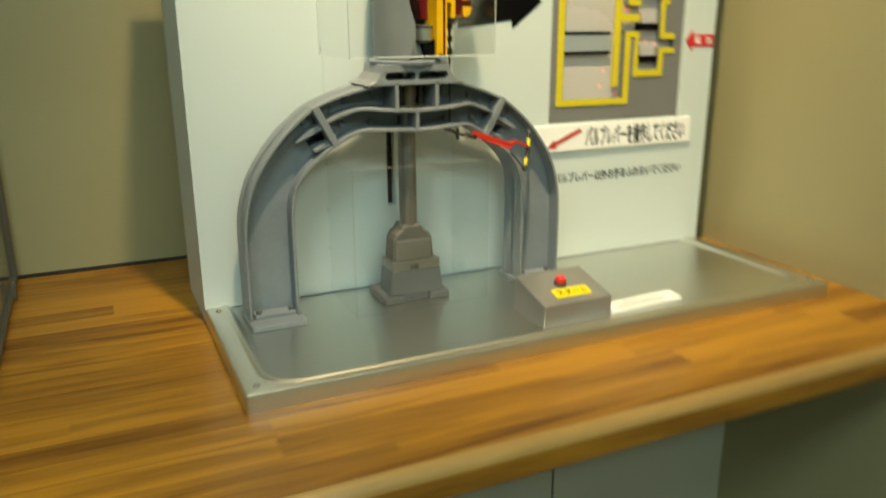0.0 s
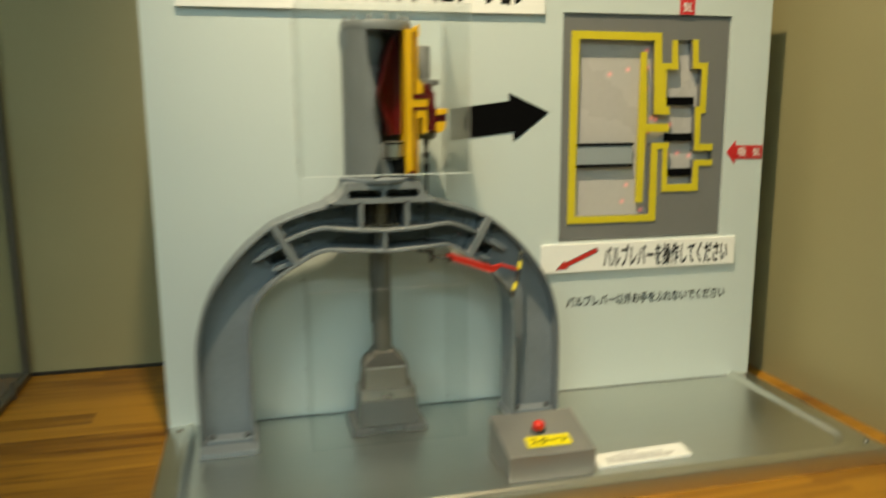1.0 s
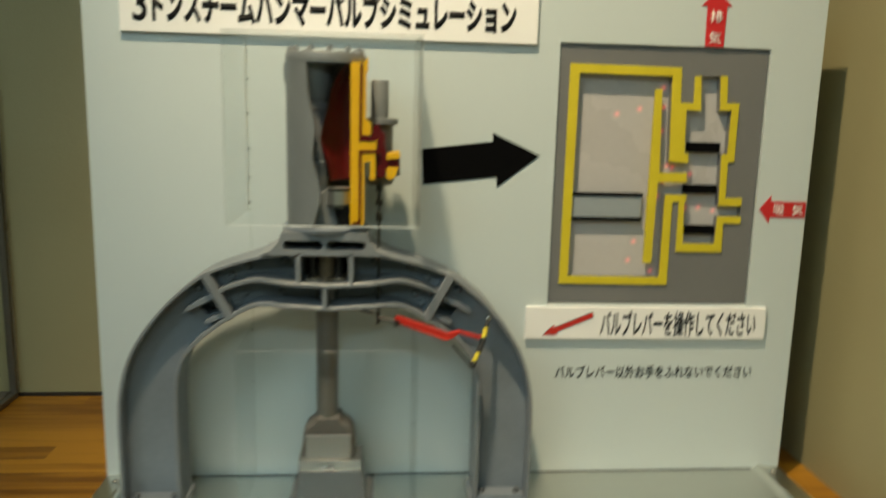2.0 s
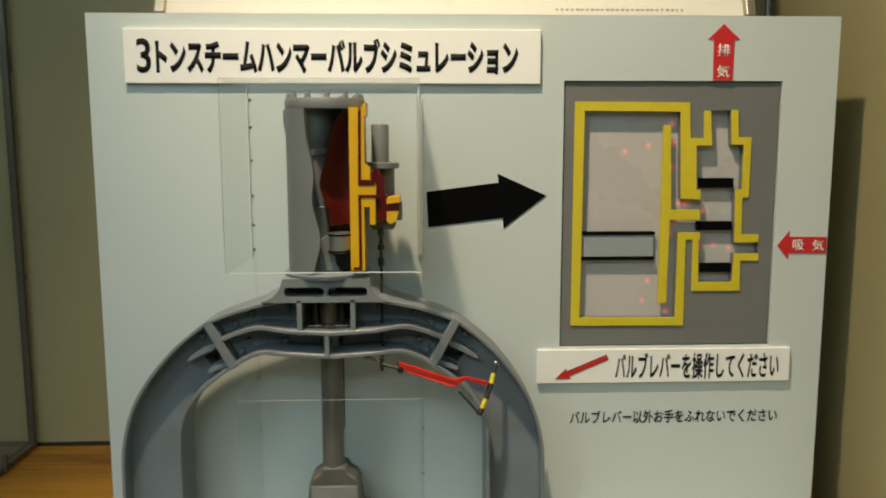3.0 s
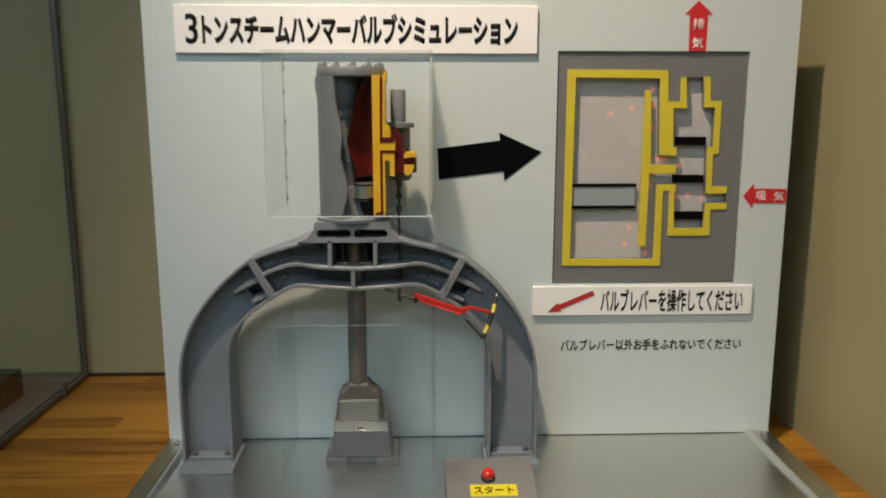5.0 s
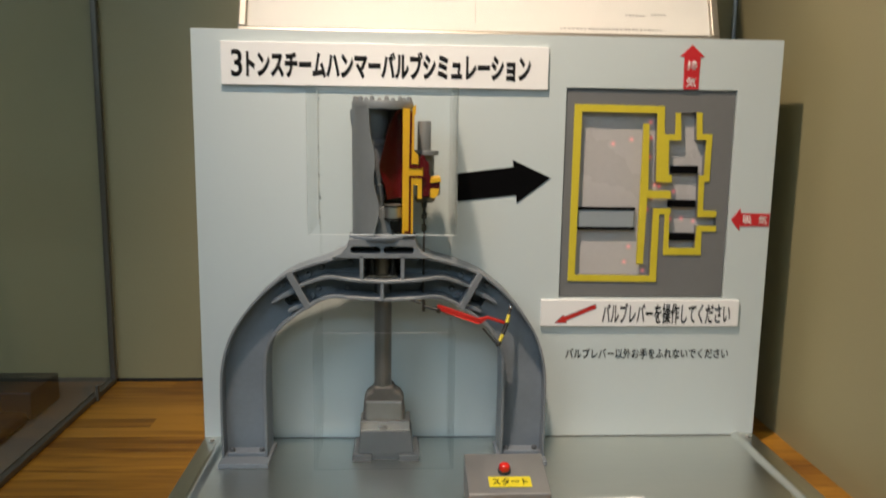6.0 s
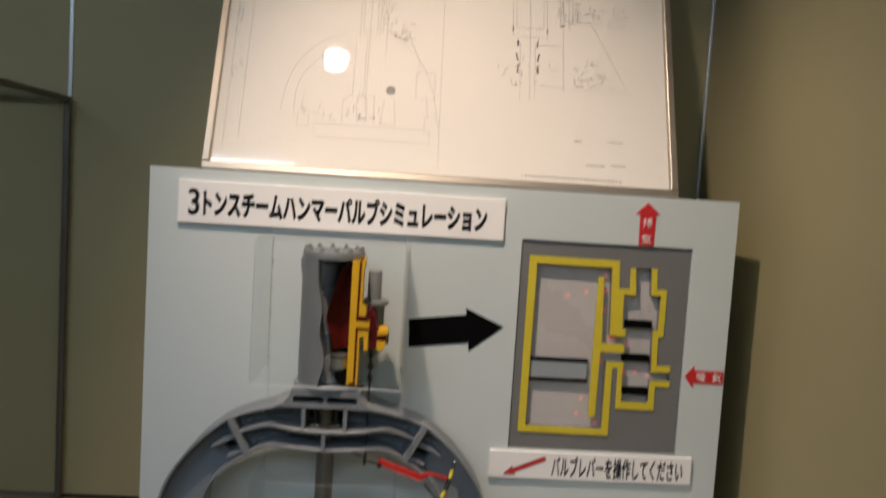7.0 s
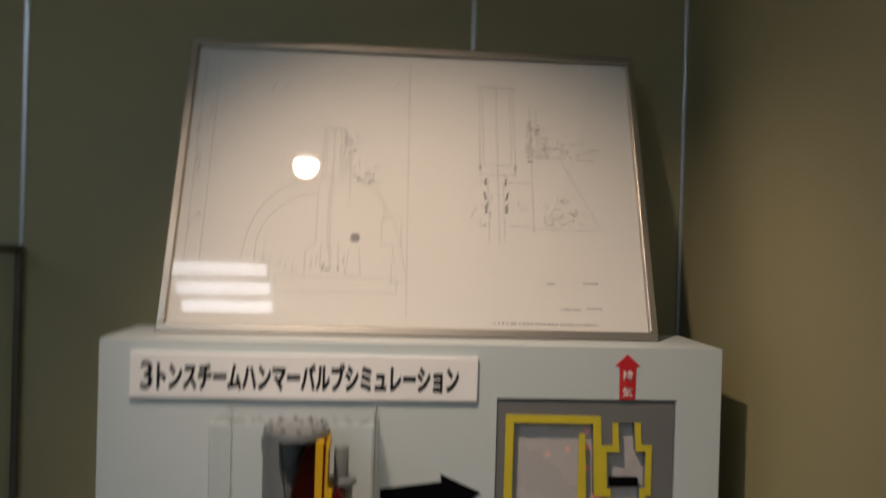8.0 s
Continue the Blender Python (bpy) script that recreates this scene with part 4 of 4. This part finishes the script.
# ---- framed drawing leaning on the wall behind the board ----
LEAN_DEG = math.degrees(math.atan(0.367))
picture = thing("framed_drawing", (0.441, 0.080, BTOP + 0.001), "framed faded engineering drawing leaning back above the board", "picture")
picture.rotation_euler = (-radians(LEAN_DEG), 0, 0)
PW, PH, FW = 0.3885, 0.520, 0.013
for q in ((-PW, PW, 0, FW), (-PW, PW, PH - FW, PH)):
    part("frame_bar", block(q[0], q[1], -0.004, 0.016, q[2], q[3], 0.002), CHAMPAGNE, picture, local=True)
for x in (-PW, PW - FW):
    part("frame_bar", block(x, x + FW, -0.004, 0.016, FW, PH - FW, 0.002), CHAMPAGNE, picture, local=True)
part("drawing_sheet", block(-PW + FW, PW - FW, 0.006, 0.010, FW, PH - FW), PAPER, picture, "off-white drawing sheet", local=True)
part("back_board", block(-PW + FW, PW - FW, 0.0105, 0.0145, FW, PH - FW), BROWN, picture, local=True)
cover = part("glass", block(-PW + FW, PW - FW, 0.000, 0.002, FW, PH - FW), COVER, picture, "clear glass", local=True)


def strokes(name, lines, width, material, label=""):
    """Drawn lines on the sheet: ends in x and height above the frame's foot."""
    bm = bmesh.new()
    for x0, z0, x1, z1 in lines:
        a, b = Vector((x0 - 0.441, z0)), Vector((x1 - 0.441, z1))
        d = (b - a).normalized() * width / 2
        bm.faces.new([bm.verts.new((q.x, 0.0057, q.y)) for q in (a + Vector((d.y, -d.x)), b + Vector((d.y, -d.x)), b - Vector((d.y, -d.x)), a - Vector((d.y, -d.x)))])
    return part(name, bm, material, picture, label, local=True)


def oblong(x0, x1, z0, z1):
    return [(x0, z0, x1, z0), (x1, z0, x1, z1), (x1, z1, x0, z1), (x0, z1, x0, z0)]


lines = oblong(0.288, 0.322, 0.262, 0.357) + oblong(0.293, 0.317, 0.270, 0.350) + oblong(0.196, 0.214, 0.088, 0.118) + oblong(0.405, 0.430, 0.088, 0.118)
lines += oblong(0.224, 0.414, 0.070, 0.094) + [(0.281, 0.358, 0.330, 0.358), (0.305, 0.364, 0.305, 0.120)]
def drawn(points):
    p = curve_through(points, 5)
    return [(*a, *b) for a, b in zip(p, p[1:])]


arch = drawn([(0.166, 0.105), (0.171, 0.150), (0.182, 0.190), (0.204, 0.225), (0.232, 0.250), (0.264, 0.262)])
arch += drawn([(0.189, 0.108), (0.191, 0.160), (0.211, 0.200), (0.246, 0.228), (0.280, 0.238)])
arch += drawn([(0.330, 0.262), (0.360, 0.250), (0.391, 0.223), (0.415, 0.170), (0.428, 0.100)])
arch += [(0.283, 0.255, 0.283, 0.150), (0.301, 0.255, 0.301, 0.150), (0.283, 0.150, 0.268, 0.140), (0.268, 0.140, 0.268, 0.100), (0.301, 0.150, 0.308, 0.140), (0.308, 0.140, 0.308, 0.100)]
arch += [(0.337, 0.145, 0.331, 0.100), (0.352, 0.145, 0.357, 0.100), (0.331, 0.100, 0.357, 0.100)]
strokes("drawn_arch", arch, 0.0006, PENCIL, "faint arch of the hammer frame")
lines += [(0.200, 0.118, 0.204, 0.150), (0.410, 0.118, 0.406, 0.150), (0.230, 0.118, 0.231, 0.130)] + oblong(0.292, 0.320, 0.110, 0.150)
lines += [(0.334, 0.341, 0.334, 0.225), (0.359, 0.295, 0.392, 0.222), (0.392, 0.222, 0.392, 0.190)] + oblong(0.388, 0.420, 0.150, 0.200)
strokes("drawn_view", lines, 0.0006, PENCIL, "faint front view of the hammer")
lines = oblong(0.551, 0.611, 0.282, 0.449) + oblong(0.557, 0.605, 0.300, 0.440) + [(0.543, 0.452, 0.620, 0.452), (0.581, 0.462, 0.581, 0.160)]
lines += [(0.536, 0.268, 0.562, 0.268), (0.598, 0.268, 0.640, 0.268), (0.564, 0.270, 0.564, 0.160), (0.590, 0.270, 0.590, 0.160)]
lines += [(0.639, 0.414, 0.639, 0.180), (0.650, 0.414, 0.650, 0.300), (0.686, 0.323, 0.753, 0.183), (0.639, 0.186, 0.760, 0.186), (0.600, 0.190, 0.640, 0.190)]
lines += oblong(0.634, 0.656, 0.318, 0.372) + oblong(0.640, 0.650, 0.330, 0.388) + oblong(0.664, 0.700, 0.318, 0.334) + oblong(0.720, 0.748, 0.314, 0.326)
strokes("drawn_view", lines, 0.0007, PENCIL, "faint enlarged section of the cylinder")
rng = random.Random(5)
lines = []
for cx, cz, w, h, n in ((0.645, 0.345, 0.016, 0.034, 26), (0.330, 0.315, 0.014, 0.030, 16), (0.350, 0.270, 0.024, 0.020, 18), (0.690, 0.215, 0.036, 0.024, 26), (0.575, 0.215, 0.050, 0.030, 16), (0.204, 0.440, 0.024, 0.034, 6), (0.407, 0.425, 0.036, 0.034, 7), (0.265, 0.110, 0.070, 0.010, 12), (0.705, 0.330, 0.050, 0.016, 18), (0.090, 0.28, 0.012, 0.12, 14)):
    for k in range(n + n // 2):
        x, z, s = cx + rng.uniform(-w, w), cz + rng.uniform(-h, h), rng.uniform(0.004, 0.014)
        lines.append((x, z, x + s, z) if rng.random() < 0.5 else (x, z, x, z + s))
strokes("drawn_detail", lines, 0.0010, PENCIL, "faint small dimension marks")
lines = [(0.560, 0.275, 0.560, 0.262), (0.594, 0.275, 0.594, 0.262), (0.557, 0.250, 0.560, 0.236), (0.597, 0.250, 0.594, 0.236), (0.560, 0.228, 0.560, 0.212), (0.594, 0.228, 0.594, 0.212), (0.551, 0.300, 0.551, 0.292), (0.611, 0.300, 0.611, 0.292), (0.633, 0.309, 0.642, 0.309)]
strokes("drawn_mark", lines, 0.0026, PENCIL_DARK, "dark marks at the gland")
lines = [(0.080, 0.040, 0.080, 0.500), (0.104, 0.060, 0.104, 0.480), (0.430, 0.030, 0.430, 0.500)]
strokes("drawn_border", lines, 0.0006, PENCIL, "faint border and fold lines")
text = []
for x0, x1, z, n in ((0.657, 0.672, 0.092, 3), (0.715, 0.742, 0.094, 6), (0.677, 0.712, 0.050, 6), (0.720, 0.746, 0.052, 5), (0.568, 0.740, 0.025, 26)):
    step = (x1 - x0) / n
    text += [(x0 + k * step, z, x0 + k * step + step * rng.uniform(0.45, 0.8), z) for k in range(n)]
strokes("drawn_text", text, 0.0032, PENCIL, "rows of small unreadable print")
bm = lathe([(0.0001, 0.0050), (0.0075, 0.0052), (0.0080, 0.0058)], (0.346 - 0.441, 0, 0.162), "y", 18)
part("round_mark", bm, PENCIL, picture, "round dark stain", local=True)

# ---- glass showcase beside the board ----
KX0, KX1, KY0, KY1, KZ1 = -1.05, -0.256, -0.36, BACK - 0.006, 1.605
case = thing("glass_showcase", ((KX0 + KX1) / 2, 0, TOP), "glass showcase with dark bronze edges on the counter", "showcase")
E = 0.011
for x in (KX0, KX1 - E):
    for y in (KY0, KY1 - E):
        part("post", block(x, x + E, y, y + E, TOP, KZ1, 0.002), BRONZE, case)
    for z in (TOP, KZ1 - E):
        part("rail", block(x, x + E, KY0 + E, KY1 - E, z, z + E, 0.002), BRONZE, case)
for y in (KY0, KY1 - E):
    for z in (TOP, KZ1 - E):
        part("rail", block(KX0 + E, KX1 - E, y, y + E, z, z + E, 0.002), BRONZE, case)
part("case_floor", block(KX0 + E, KX1 - E, KY0 + E, KY1 - E, TOP + 0.002, TOP + 0.012), CASEBASE, case)
G = 0.004
for x in (KX0 + 0.006, KX1 - 0.006 - G):
    part("pane", block(x, x + G, KY0 + E, KY1 - E, TOP + E, KZ1 - E), PANE, case)
part("pane", block(KX0 + E, KX1 - E, KY0 + 0.006, KY0 + 0.006 + G, TOP + E, KZ1 - E), PANE, case)
part("pane", block(KX0 + E, KX1 - E, KY0 + E, KY1 - E, KZ1 - 0.010, KZ1 - 0.006), PANE, case)
part("clip", block(KX1 - 0.002, KX1 + 0.004, 0.225, 0.233, TOP, TOP + 0.030, 0.001), BRONZE, case)
exhibit = thing("dark_exhibit", (-0.41, 0.06, TOP + 0.012), "low dark brown exhibit on a black block inside the showcase", "exhibit")
part("block", block(-0.52, -0.315, 0.10, 0.21, TOP + 0.012, TOP + 0.062, 0.003), RUBBER, exhibit)
part("body", block(-0.54, -0.315, -0.12, 0.09, TOP + 0.012, TOP + 0.034, 0.010, 3), BROWN, exhibit, "dark brown body")

# ---- wooden counter, stave by stave ----
counter = tagged(new("counter"), "varnished laminated wooden counter of glued staves", "counter", kind="structure")
counter.location = (0, 0, TOP)
rng = random.Random(11)
THICK, FRONT_EDGE = 0.042, -0.476
prof = [(FRONT_EDGE + 0.014 - 0.014 * math.sin(radians(a)), TOP - 0.014 + 0.014 * math.cos(radians(a))) for a in (0, 22, 45, 68, 90)] + [(FRONT_EDGE, TOP - THICK + 0.004), (FRONT_EDGE + 0.004, TOP - THICK), (FRONT_EDGE + 0.040, TOP - THICK), (FRONT_EDGE + 0.040, TOP)]


def nosing(x0, x1):
    bm = bmesh.new()
    ends = [[bm.verts.new((x, y, z)) for y, z in prof] for x in (x0, x1)]
    bm.faces.new(ends[0])
    bm.faces.new(ends[1][::-1])
    n = len(prof)
    for k in range(n):
        bm.faces.new((ends[0][k], ends[0][(k + 1) % n], ends[1][(k + 1) % n], ends[1][k]))
    bmesh.ops.recalc_face_normals(bm, faces=bm.faces)
    # the rounded faces take the paler colour: wear with lamp sheen painted in
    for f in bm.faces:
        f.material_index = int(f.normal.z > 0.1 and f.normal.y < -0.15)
    return bm


x = -1.40
while x < RIGHT - 0.001:
    x1 = min(RIGHT - 0.0005, x + rng.uniform(1.0, 1.3))
    if RIGHT - x1 < 0.12:
        x1 = RIGHT - 0.0005
    part("stave", nosing(x, x1), WOOD, counter, smooth=True, second=WORN_SHEEN)
    x = x1
rows = 19
w = (BACK - FRONT_EDGE - 0.040) / rows
for r in range(rows):
    y = FRONT_EDGE + 0.040 + r * w
    x = -1.40 - rng.uniform(0, 0.25)
    while x < RIGHT - 0.001:
        x1 = min(RIGHT - 0.0005, x + rng.uniform(0.3, 0.62))
        if RIGHT - x1 < 0.10:
            x1 = RIGHT - 0.0005
        part("stave", block(max(x, -1.40), x1, y, y + w, TOP - THICK, TOP), WOOD, counter)
        x = x1
